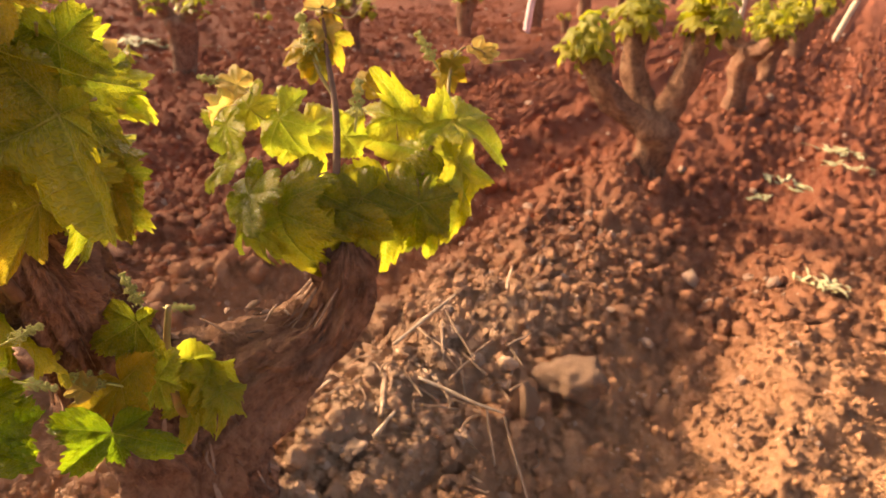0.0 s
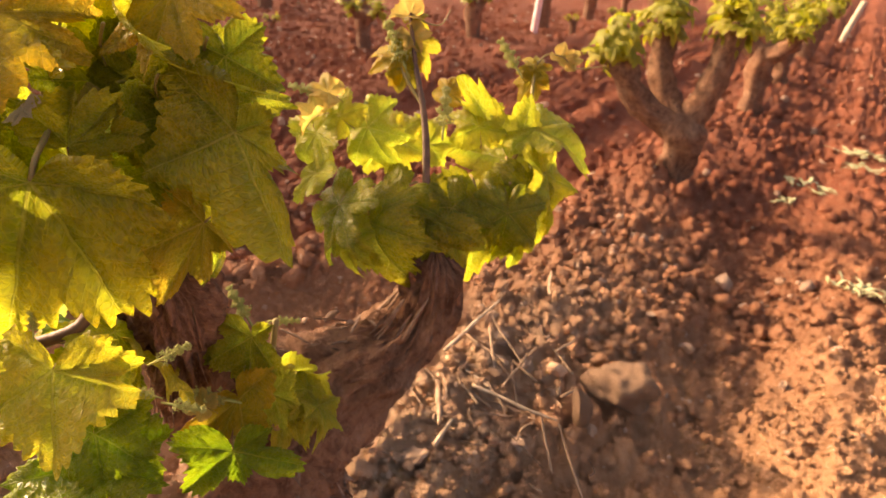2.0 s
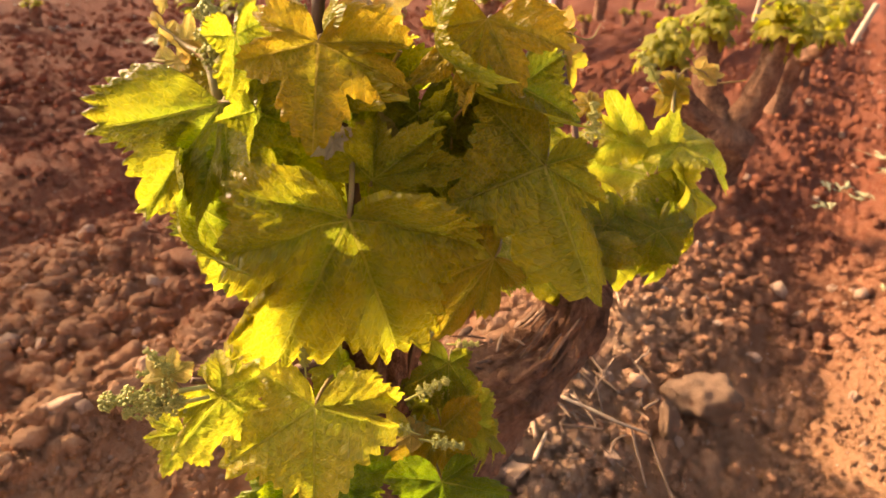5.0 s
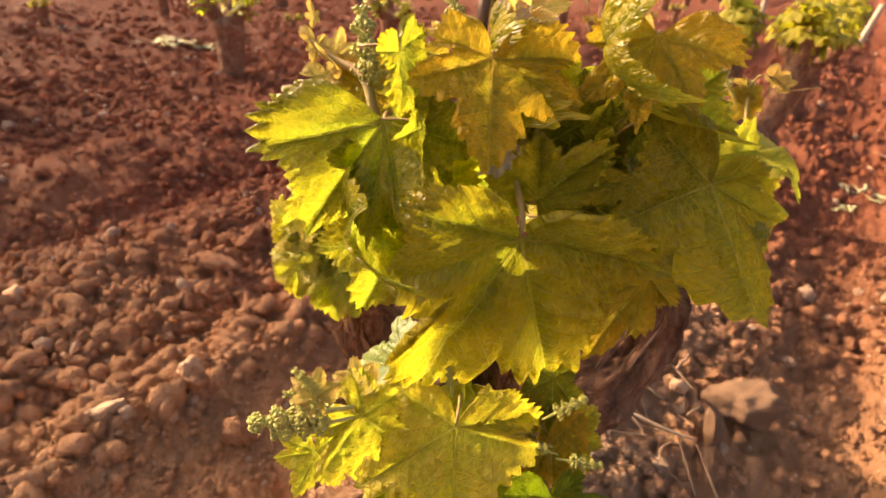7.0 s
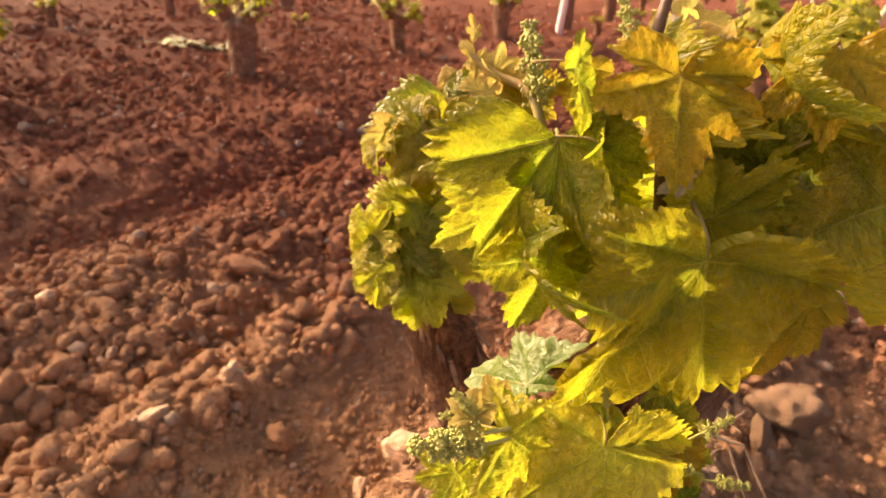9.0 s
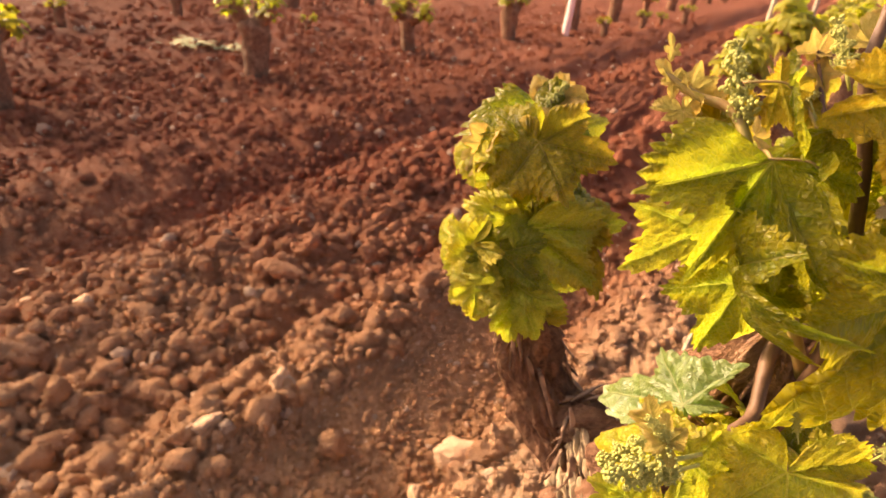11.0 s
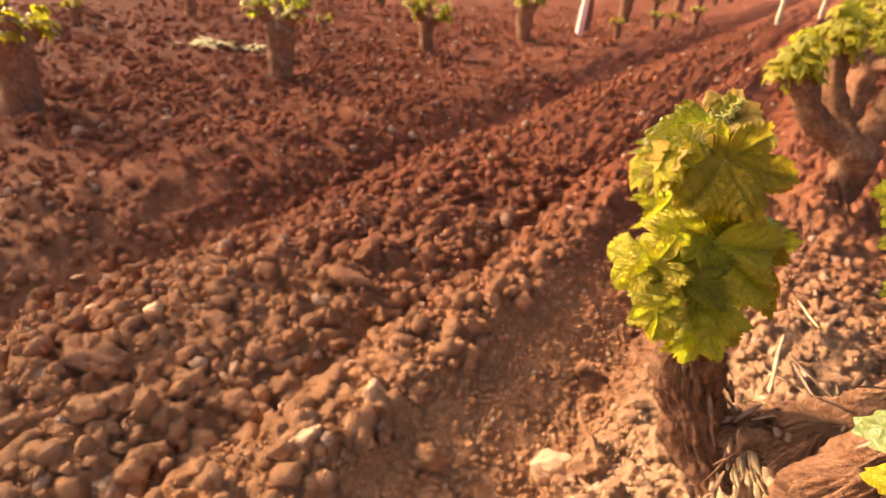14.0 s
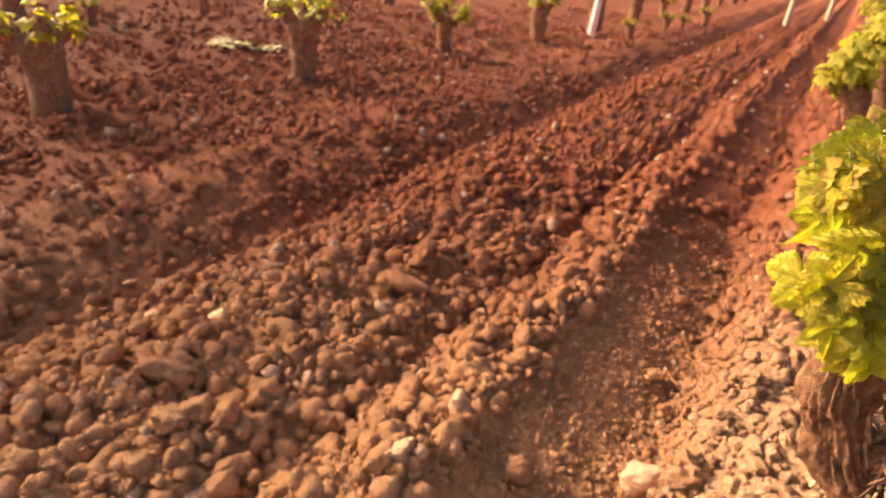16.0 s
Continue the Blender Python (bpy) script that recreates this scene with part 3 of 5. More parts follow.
def bud_cluster_mesh(seed, length=1.0, width=0.27, berries=440, res=1):
    """An unopened flower cluster: a stalk with many small round buds, from the origin along +z."""
    rng = np.random.RandomState(seed)
    bv, bf = ico(res)
    verts, faces = tube([(0, 0, -0.25, 0.03), (0, 0, 0.3, 0.035), (0.02, 0.0, 0.95, 0.02)], 6, 2)
    verts = list(verts)
    for i in range(berries):
        h = rng.uniform(0.12, 1.0)
        r = width * (1 - 0.62 * h) * (0.75 + 0.35 * np.sin(h * 26 + seed)) * np.sqrt(rng.uniform(0.25, 1))
        a = rng.uniform(0, 6.283)
        s = rng.uniform(0.016, 0.027)
        o = len(verts)
        verts += list(bv * s * np.array((1, 1, 1.15)) + np.array((r * np.cos(a), r * np.sin(a), h * length)))
        faces += [tuple(int(k) + o for k in f) for f in bf]
    return mesh_of("inflorescence", verts, faces, BUD)


CLUSTERS = [bud_cluster_mesh(s) for s in range(4)]


def cluster(parent, base, top, label=""):
    """A flower cluster from its base to its top."""
    count["n"] += 1
    way = Vector(top) - Vector(base)
    m = Matrix.Translation(base) @ way.to_track_quat("Z", "Y").to_matrix().to_4x4() @ Matrix.Scale(way.length, 4)
    return part("inflorescence", CLUSTERS[count["n"] % 4], parent, m, label)


def stem(vine, points, mat=None, label="", sides=8):
    """A shoot or cane through (x, y, z, radius)."""
    v, f = tube(points, sides, 6, 0.0008, count["n"])
    return part("shoot", mesh_of("shoot", v, f, mat or SHOOT), vine, None, label)


def tendril(parent, points):
    v, f = tube(points, 5, 8)
    return part("tendril", mesh_of("tendril", v, f, SHOOT), parent)


def limb(vine, name, points, rough, sides=40, seed=0, label=""):
    v, f = tube(points, sides, 16, rough, seed, 30.0)
    return part(name, bark_mesh(name, v, f, sides), vine, None, label)


def bark_strip(parent, points, width, seed, mat=None):
    """A thin peeling strip of bark."""
    q = smooth_path(points, 4)
    rng = np.random.RandomState(seed)
    side = Vector((rng.uniform(-1, 1), rng.uniform(-0.4, 0.4), rng.uniform(-0.5, 0.5))).normalized()
    verts, faces = [], []
    for i, c in enumerate(q):
        w = width * (0.35 + 0.65 * math.sin(math.pi * (i + 0.4) / len(q))) * 0.5
        s = np.array(side) * w
        up = np.array((0, 0, 0.0012))
        verts += [c - s, c + s, c + s * 0.8 + up, c - s * 0.8 + up]
        if i:
            a, b = (i - 1) * 4, i * 4
            for k in range(4):
                faces.append((a + k, a + (k + 1) % 4, b + (k + 1) % 4, b + k))
    faces += [(3, 2, 1, 0), tuple(len(verts) - 4 + k for k in range(4))]
    return part("bark_strip", mesh_of("bark_strip", verts, faces, mat or SHRED), parent)


# ---- the near vine: an old bush vine with three arms ----
vine = new("grapevine")
vine.location = (-0.30, 0.66, -0.05)
tagged(vine, "old gnarled bush vine with fresh yellow-green spring leaves", "grapevine", "bush vines")
trunk = limb(vine, "trunk", [(-0.33, 0.70, -0.12, 0.13), (-0.33, 0.695, 0.02, 0.112), (-0.325, 0.69, 0.14, 0.098), (-0.32, 0.685, 0.26, 0.092), (-0.315, 0.685, 0.34, 0.075), (-0.31, 0.69, 0.40, 0.03)], 0.026, 120, 1, "thick trunk with shaggy peeling bark")
arm_r = limb(vine, "arm", [(-0.31, 0.685, 0.27, 0.085), (-0.245, 0.698, 0.34, 0.078), (-0.185, 0.71, 0.392, 0.058), (-0.138, 0.72, 0.44, 0.043), (-0.120, 0.722, 0.495, 0.036), (-0.120, 0.722, 0.535, 0.030), (-0.120, 0.722, 0.555, 0.010)], 0.018, 96, 2)
arm_l = limb(vine, "arm", [(-0.325, 0.70, 0.15, 0.068), (-0.368, 0.725, 0.24, 0.049), (-0.420, 0.75, 0.31, 0.041), (-0.452, 0.752, 0.38, 0.038), (-0.478, 0.745, 0.44, 0.038), (-0.487, 0.737, 0.50, 0.034), (-0.487, 0.735, 0.53, 0.012)], 0.016, 96, 3)
arm_f = limb(vine, "arm", [(-0.33, 0.655, 0.20, 0.070), (-0.355, 0.605, 0.33, 0.046), (-0.368, 0.56, 0.43, 0.037), (-0.350, 0.515, 0.53, 0.035), (-0.342, 0.485, 0.60, 0.035), (-0.342, 0.465, 0.65, 0.025), (-0.342, 0.46, 0.665, 0.010)], 0.016, 96, 4)
limb(vine, "arm", [(-0.43, 0.745, 0.30, 0.03), (-0.385, 0.735, 0.325, 0.045), (-0.30, 0.715, 0.345, 0.055), (-0.22, 0.71, 0.372, 0.055), (-0.165, 0.715, 0.41, 0.04), (-0.155, 0.715, 0.43, 0.015)], 0.018, 96, 6)
rng = np.random.RandomState(11)
for i in range(60):
    a = rng.uniform(math.pi * 0.9, math.pi * 2.1)
    h = rng.uniform(0.12, 0.40)
    c = (-0.323 + 0.096 * math.cos(a), 0.687 + 0.096 * math.sin(a), h)
    L = rng.uniform(0.03, 0.07)
    bark_strip(trunk, [c, (c[0] + rng.uniform(-0.008, 0.008), c[1] - 0.004, h - L * 0.5), (c[0] + 0.014 * math.cos(a), c[1] + 0.014 * math.sin(a), h - L)], rng.uniform(0.004, 0.011), i)
for i in range(30):
    q = rng.rand()
    c = Vector((-0.42 + 0.24 * q, 0.735 - 0.02 * q + rng.uniform(-0.04, 0.03), 0.360 + 0.10 * q + rng.uniform(-0.015, 0.008)))
    d = Vector((rng.uniform(-0.025, 0.025), rng.uniform(-0.02, 0.015), rng.uniform(-0.006, 0.008)))
    bark_strip(trunk, [c - d, c + Vector((0, 0, 0.002)), c + d], rng.uniform(0.003, 0.011), 100 + i)

# pale fibrous bark on the crown beside the low arm, its sunlit tone put into the colour
for i in range(80):
    a, h = rng.uniform(2.7, 4.3), rng.uniform(0.25, 0.355)
    r = 0.104 - 0.30 * max(0.0, h - 0.27)
    c = Vector((-0.317 + r * math.cos(a), 0.686 + r * math.sin(a), h))
    d = Vector((-math.sin(a) * 0.6, math.cos(a) * 0.6, -0.55 + rng.uniform(-0.3, 0.3))).normalized() * rng.uniform(0.008, 0.020)
    out = Vector((math.cos(a), math.sin(a), 0.3)) * rng.uniform(0.001, 0.005)
    bark_strip(trunk, [c - d, c + out * 0.7, c + d + out], rng.uniform(0.006, 0.016), 200 + i, SUNLIT_BARK)

for arm, top, foot in ((arm_r, (-0.122, 0.722, 0.50), (-0.17, 0.712, 0.41)), (arm_l, (-0.482, 0.74, 0.48), (-0.44, 0.75, 0.37)), (arm_f, (-0.343, 0.485, 0.60), (-0.367, 0.56, 0.42))):
    for i in range(40):
        c = Vector(foot).lerp(Vector(top), rng.rand())
        a, r = rng.uniform(0, 6.28), rng.uniform(0.034, 0.043)
        c += Vector((math.cos(a) * r, math.sin(a) * r, 0))
        d = (Vector(top) - Vector(foot)).normalized() * rng.uniform(0.012, 0.035)
        out = Vector((math.cos(a), math.sin(a), -0.3)) * rng.uniform(0.0, 0.012)
        bark_strip(arm, [c - d + out, c, c + d], rng.uniform(0.003, 0.008), 300 + i)

front = stem(vine, [(-0.333, 0.43, 0.62, 0.006), (-0.345, 0.405, 0.70, 0.005), (-0.36, 0.408, 0.79, 0.0042), (-0.376, 0.413, 0.850, 0.0038), (-0.373, 0.42, 0.885, 0.003)], CANE)
stem(vine, [(-0.335, 0.43, 0.64, 0.005), (-0.39, 0.40, 0.73, 0.0042), (-0.423, 0.397, 0.774, 0.0036), (-0.433, 0.401, 0.806, 0.0032), (-0.443, 0.413, 0.825, 0.0028), (-0.461, 0.424, 0.830, 0.0024), (-0.481, 0.436, 0.841, 0.0015)])
low = stem(vine, [(-0.325, 0.46, 0.66, 0.006), (-0.354, 0.442, 0.655, 0.0055), (-0.367, 0.421, 0.638, 0.005), (-0.379, 0.402, 0.620, 0.0045), (-0.42, 0.38, 0.615, 0.003), (-0.45, 0.36, 0.63, 0.002)], CANE, "pale brown young cane")
base = stem(vine, [(-0.29, 0.60, 0.36, 0.006), (-0.28, 0.555, 0.42, 0.005), (-0.275, 0.54, 0.50, 0.004), (-0.27, 0.545, 0.55, 0.003)])
right = stem(vine, [(-0.135, 0.70, 0.52, 0.006), (-0.137, 0.745, 0.63, 0.005), (-0.145, 0.784, 0.696, 0.0042), (-0.162, 0.820, 0.757, 0.0032), (-0.173, 0.847, 0.813, 0.002)], CANE)
rtop = stem(vine, [(-0.149, 0.794, 0.711, 0.0026), (-0.174, 0.813, 0.743, 0.0022), (-0.185, 0.825, 0.768, 0.0015)])
rtip = stem(vine, [(-0.125, 0.70, 0.52, 0.005), (-0.09, 0.74, 0.56, 0.004), (-0.053, 0.79, 0.604, 0.0035), (-0.012, 0.842, 0.677, 0.003), (-0.009, 0.873, 0.73, 0.0025), (-0.004, 0.893, 0.76, 0.0018)])
left = stem(vine, [(-0.487, 0.735, 0.50, 0.006), (-0.513, 0.748, 0.558, 0.005), (-0.505, 0.783, 0.65, 0.004), (-0.493, 0.81, 0.705, 0.003), (-0.468, 0.835, 0.745, 0.002)])
tendril(rtip, [(-0.007, 0.890, 0.753, 0.0015), (0.007, 0.897, 0.768, 0.0013), (0.030, 0.899, 0.766, 0.0012), (0.046, 0.896, 0.754, 0.0011), (0.069, 0.897, 0.756, 0.001), (0.089, 0.899, 0.760, 0.0008)])
tendril(right, [(-0.170, 0.845, 0.812, 0.0014), (-0.151, 0.842, 0.803, 0.0012), (-0.134, 0.842, 0.803, 0.001), (-0.124, 0.850, 0.820, 0.0007)])
leaf(front, (-0.350, 0.437, 0.858), (-0.008, -0.008, -0.017), (0.17, -0.69, 0.70), "tip")
leaf(right, (-0.137, 0.720, 0.598), (0.026, -0.051, -0.060), (-0.02, -0.73, 0.69), "big")
leaf(right, (-0.199, 0.697, 0.595), (0.020, -0.049, -0.056), (-0.60, -0.42, 0.67), "big")
leaf(right, (-0.237, 0.714, 0.607), (-0.025, -0.029, -0.060), (-0.60, -0.42, 0.67), "big")
leaf(right, (-0.071, 0.746, 0.604), (0.007, -0.046, -0.072), (0.19, -0.77, 0.61), "big")
leaf(right, (-0.002, 0.786, 0.618), (0.024, -0.033, -0.068), (0.38, -0.71, 0.60), "big")
leaf(right, (-0.036, 0.826, 0.644), (-0.034, 0.062, 0.059), (0.31, 0.91, -0.30), "young")
leaf(right, (-0.001, 0.834, 0.683), (0.066, -0.021, 0.003), (0.43, -0.46, 0.78), "young")
leaf(right, (-0.271, 0.738, 0.635), (-0.026, -0.014, -0.030), (-0.60, -0.42, 0.67), "young")
leaf(right, (-0.245, 0.759, 0.701), (-0.029, 0.012, 0.026), (-0.60, -0.42, 0.67), "young")
leaf(right, (-0.213, 0.774, 0.686), (0.025, -0.023, -0.048), (-0.60, -0.42, 0.67), "young")
leaf(right, (0.014, 0.805, 0.636), (0.027, -0.027, -0.055), (0.60, -0.35, 0.72), "young")
leaf(right, (-0.020, 0.759, 0.564), (0.010, -0.017, -0.036), (0.20, -0.76, 0.62), "young")
leaf(right, (-0.189, 0.808, 0.664), (0.021, -0.034, -0.048), (-0.04, -0.58, 0.82), "young")
leaf(right, (-0.274, 0.759, 0.678), (0.017, -0.020, -0.042), (-0.60, -0.42, 0.67), "young")
leaf(right, (-0.099, 0.720, 0.575), (-0.029, -0.016, -0.033), (-0.01, -0.85, 0.52), "young")
leaf(rtop, (-0.185, 0.822, 0.762), (-0.032, 0.008, 0.017), (0.08, -0.71, 0.70), "gold")
leaf(rtop, (-0.175, 0.816, 0.750), (-0.008, -0.012, -0.025), (0.08, -0.71, 0.70), "gold")
leaf(rtop, (-0.164, 0.832, 0.782), (0.023, -0.013, -0.027), (0.08, -0.71, 0.70), "gold")
leaf(rtop, (-0.169, 0.844, 0.807), (0.017, 0.005, 0.011), (0.08, -0.71, 0.70), "gold")
leaf(rtip, (-0.010, 0.877, 0.737), (-0.017, -0.010, -0.022), (0.08, -0.71, 0.70), "gold")
leaf(rtip, (-0.007, 0.883, 0.751), (0.009, 0.012, 0.025), (0.08, -0.71, 0.70), "gold")
leaf(rtip, (-0.118, 0.866, 0.716), (0.009, 0.012, 0.025), (0.08, -0.71, 0.70), "gold")
leaf(left, (-0.496, 0.761, 0.687), (-0.032, -0.039, -0.059), (0.34, -0.78, 0.53), "big")
leaf(left, (-0.479, 0.803, 0.705), (0.044, -0.052, -0.082), (0.48, -0.71, 0.51), "big")
leaf(left, (-0.452, 0.822, 0.699), (0.062, -0.013, -0.026), (-0.49, -0.38, 0.78), "young")
leaf(left, (-0.486, 0.734, 0.609), (0.028, -0.040, -0.059), (0.39, -0.79, 0.48), "big")
leaf(left, (-0.444, 0.768, 0.612), (0.053, -0.013, -0.026), (0.49, -0.74, 0.46), "big")
leaf(left, (-0.516, 0.696, 0.554), (0.010, -0.039, -0.056), (-0.03, -0.79, 0.61), "young")
leaf(left, (-0.553, 0.694, 0.548), (0.001, -0.020, -0.040), (-0.21, -0.84, 0.50), "young")
leaf(left, (-0.518, 0.715, 0.615), (0.026, -0.005, -0.009), (-0.66, -0.34, 0.67), "young")
leaf(left, (-0.498, 0.832, 0.720), (-0.024, 0.001, 0.001), (-0.66, -0.34, 0.67), "young")
leaf(left, (-0.517, 0.824, 0.634), (-0.024, -0.022, -0.046), (0.39, -0.79, 0.48), "big")
leaf(left, (-0.579, 0.732, 0.580), (0.005, -0.026, -0.052), (-0.66, -0.34, 0.67), "young")
leaf(left, (-0.452, 0.762, 0.554), (-0.008, -0.030, -0.063), (0.47, -0.75, 0.47), "young")
leaf(left, (-0.448, 0.869, 0.729), (0.020, 0.005, 0.011), (-0.51, -0.38, 0.77), "young")
leaf(front, (-0.462, 0.430, 0.829), (-0.013, 0.005, 0.010), (0.16, -0.51, 0.84), "tip")
leaf(front, (-0.452, 0.428, 0.825), (0.000, 0.007, 0.015), (0.16, -0.51, 0.84), "tip")
leaf(front, (-0.336, 0.402, 0.783), (-0.017, -0.014, -0.006), (0.19, -0.76, 0.62), "tip")
leaf(rtop, (-0.170, 0.835, 0.788), (0.014, -0.009, -0.018), (0.08, -0.71, 0.70), "tip")
leaf(rtop, (-0.173, 0.845, 0.810), (-0.028, 0.001, 0.001), (0.08, -0.71, 0.70), "tip")
leaf(rtip, (0.038, 0.900, 0.762), (0.014, 0.007, 0.015), (0.08, -0.71, 0.70), "tip")
leaf(rtip, (0.026, 0.901, 0.765), (0.020, -0.006, -0.012), (0.08, -0.71, 0.70), "tip")
leaf(right, (-0.258, 0.760, 0.727), (-0.026, 0.001, 0.008), (-0.60, -0.42, 0.67), "tip")
leaf(right, (-0.269, 0.748, 0.702), (-0.022, -0.007, -0.014), (-0.60, -0.42, 0.67), "tip")
leaf(left, (-0.478, 0.833, 0.721), (0.027, 0.017, 0.036), (0.05, -0.57, 0.82), "tip")
leaf(left, (-0.475, 0.836, 0.728), (0.043, 0.004, 0.010), (0.05, -0.57, 0.82), "tip")
leaf(left, (-0.557, 0.766, 0.673), (-0.018, -0.009, -0.019), (-0.33, -0.56, 0.76), "tip")
leaf(left, (-0.552, 0.775, 0.691), (-0.011, -0.012, -0.024), (-0.33, -0.56, 0.76), "tip")
leaf(low, (-0.457, 0.345, 0.644), (-0.015, 0.005, 0.010), (-0.06, -0.39, 0.92), "tip")
leaf(base, (-0.308, 0.448, 0.518), (-0.016, 0.003, 0.006), (-0.04, -0.58, 0.82), "tip")
leaf(front, (-0.349, 0.466, 0.862), (0.016, -0.009, -0.018), (0.17, -0.69, 0.70), "tip")
leaf(left, (-0.551, 0.764, 0.691), (-0.016, -0.012, -0.028), (-0.71, -0.40, 0.58), "young")
leaf(left, (-0.566, 0.776, 0.682), (-0.009, -0.030, -0.031), (-0.69, -0.41, 0.59), "young")
leaf(low, (-0.439, 0.407, 0.607), (-0.020, 0.002, 0.004), (-0.26, -0.52, 0.81), "tip")
leaf(right, (-0.076, 0.838, 0.680), (-0.012, 0.029, 0.038), (0.21, -0.82, 0.53), "young")
leaf(right, (-0.141, 0.826, 0.655), (0.018, 0.027, 0.033), (0.21, -0.82, 0.53), "young")
leaf(right, (-0.171, 0.720, 0.620), (-0.037, -0.022, -0.045), (-0.32, -0.69, 0.64), "mids")
leaf(right, (-0.104, 0.730, 0.607), (0.025, -0.026, -0.054), (0.20, -0.76, 0.62), "mids")
leaf(right, (-0.035, 0.744, 0.600), (-0.002, -0.028, -0.057), (0.20, -0.76, 0.62), "mids")
leaf(right, (-0.226, 0.693, 0.576), (-0.003, -0.021, -0.043), (-0.41, -0.67, 0.62), "young")
leaf(left, (-0.453, 0.754, 0.606), (0.053, -0.028, -0.055), (0.08, -0.84, 0.54), "big")
leaf(left, (-0.502, 0.691, 0.544), (0.024, -0.024, -0.048), (-0.03, -0.79, 0.61), "young")
leaf(left, (-0.529, 0.705, 0.584), (-0.001, -0.028, -0.057), (-0.23, -0.78, 0.58), "big")
hero(front, LEAF, (-0.426, 0.386, 0.806), ((-0.499, 0.368, 0.791), (-0.466, 0.360, 0.746), (-0.428, 0.343, 0.748), (-0.409, 0.338, 0.761), (-0.372, 0.384, 0.795)), deep=0.72)
hero(front, LEAF, (-0.347, 0.346, 0.759), ((-0.411, 0.342, 0.776), (-0.410, 0.316, 0.737), (-0.398, 0.366, 0.642), (-0.317, 0.363, 0.660), (-0.274, 0.352, 0.747)), deep=0.93, full=0.97)
hero(front, LEAF, (-0.338, 0.374, 0.772), ((-0.366, 0.374, 0.795), (-0.338, 0.385, 0.805), (-0.301, 0.369, 0.806), (-0.288, 0.370, 0.789), (-0.311, 0.370, 0.760)), deep=0.9, full=0.95)
hero(front, LEAF_GOLD, (-0.370, 0.382, 0.845), ((-0.406, 0.387, 0.856), (-0.415, 0.376, 0.832), (-0.368, 0.356, 0.792), (-0.318, 0.382, 0.823), (-0.321, 0.398, 0.846)), deep=0.6)
hero(front, LEAF_GOLD, (-0.280, 0.406, 0.861), ((-0.316, 0.415, 0.853), (-0.321, 0.395, 0.820), (-0.290, 0.377, 0.815), (-0.260, 0.373, 0.828), (-0.234, 0.392, 0.850)), deep=0.62)
hero(front, LEAF, (-0.240, 0.380, 0.787), ((-0.279, 0.394, 0.822), (-0.294, 0.372, 0.760), (-0.203, 0.355, 0.715), (-0.206, 0.368, 0.773), (-0.214, 0.372, 0.801)), deep=0.8)
hero(front, LEAF_GOLD, (-0.263, 0.378, 0.727), ((-0.246, 0.375, 0.709), (-0.268, 0.368, 0.684), (-0.295, 0.366, 0.668), (-0.316, 0.370, 0.699), (-0.283, 0.372, 0.751)), deep=0.8)
hero(front, LEAF, (-0.417, 0.392, 0.729), ((-0.466, 0.388, 0.723), (-0.436, 0.386, 0.681), (-0.404, 0.390, 0.696), (-0.378, 0.385, 0.714), (-0.390, 0.395, 0.749)), deep=0.75)
hero(front, LEAF_YOUNG, (-0.444, 0.400, 0.757), ((-0.469, 0.405, 0.781), (-0.489, 0.408, 0.768), (-0.489, 0.400, 0.730), (-0.450, 0.395, 0.729), (-0.422, 0.395, 0.743)), deep=0.85)
hero(front, LEAF, (-0.399, 0.410, 0.761), ((-0.421, 0.410, 0.781), (-0.422, 0.400, 0.736), (-0.388, 0.400, 0.712), (-0.355, 0.400, 0.742), (-0.370, 0.410, 0.782)), deep=0.9)
hero(front, LEAF, (-0.316, 0.420, 0.801), ((-0.346, 0.425, 0.818), (-0.352, 0.410, 0.776), (-0.316, 0.405, 0.766), (-0.280, 0.410, 0.782), (-0.288, 0.420, 0.817)), deep=0.85)
hero(front, LEAF, (-0.256, 0.420, 0.823), ((-0.287, 0.425, 0.833), (-0.286, 0.410, 0.792), (-0.251, 0.400, 0.777), (-0.219, 0.410, 0.808), (-0.232, 0.420, 0.845)), deep=0.85)
hero(front, LEAF_GOLD, (-0.444, 0.420, 0.817), ((-0.418, 0.430, 0.831), (-0.423, 0.420, 0.809), (-0.441, 0.400, 0.801), (-0.465, 0.415, 0.807), (-0.462, 0.425, 0.822)), deep=0.8)
hero(front, LEAF_GOLD, (-0.412, 0.430, 0.838), ((-0.406, 0.430, 0.854), (-0.425, 0.430, 0.837), (-0.418, 0.420, 0.813), (-0.400, 0.420, 0.813), (-0.392, 0.430, 0.836)), deep=0.75)
hero(low, LEAF_YOUNG, (-0.370, 0.360, 0.616), ((-0.410, 0.374, 0.631), (-0.431, 0.345, 0.569), (-0.366, 0.325, 0.551), (-0.308, 0.360, 0.601), (-0.312, 0.364, 0.623)), deep=0.78)
hero(low, LEAF_YOUNG, (-0.431, 0.360, 0.619), ((-0.461, 0.345, 0.612), (-0.454, 0.328, 0.593), (-0.402, 0.365, 0.589), (-0.399, 0.380, 0.631), (-0.442, 0.388, 0.635)), deep=0.6)
hero(low, LEAF_YOUNG, (-0.351, 0.368, 0.630), ((-0.316, 0.362, 0.623), (-0.328, 0.370, 0.638), (-0.350, 0.375, 0.640), (-0.360, 0.370, 0.625), (-0.350, 0.360, 0.615)), deep=0.7)
hero(low, LEAF_GLOSS, (-0.413, 0.427, 0.609), ((-0.432, 0.418, 0.575), (-0.446, 0.496, 0.562), (-0.419, 0.474, 0.622), (-0.378, 0.430, 0.646), (-0.390, 0.414, 0.621)), deep=0.8)
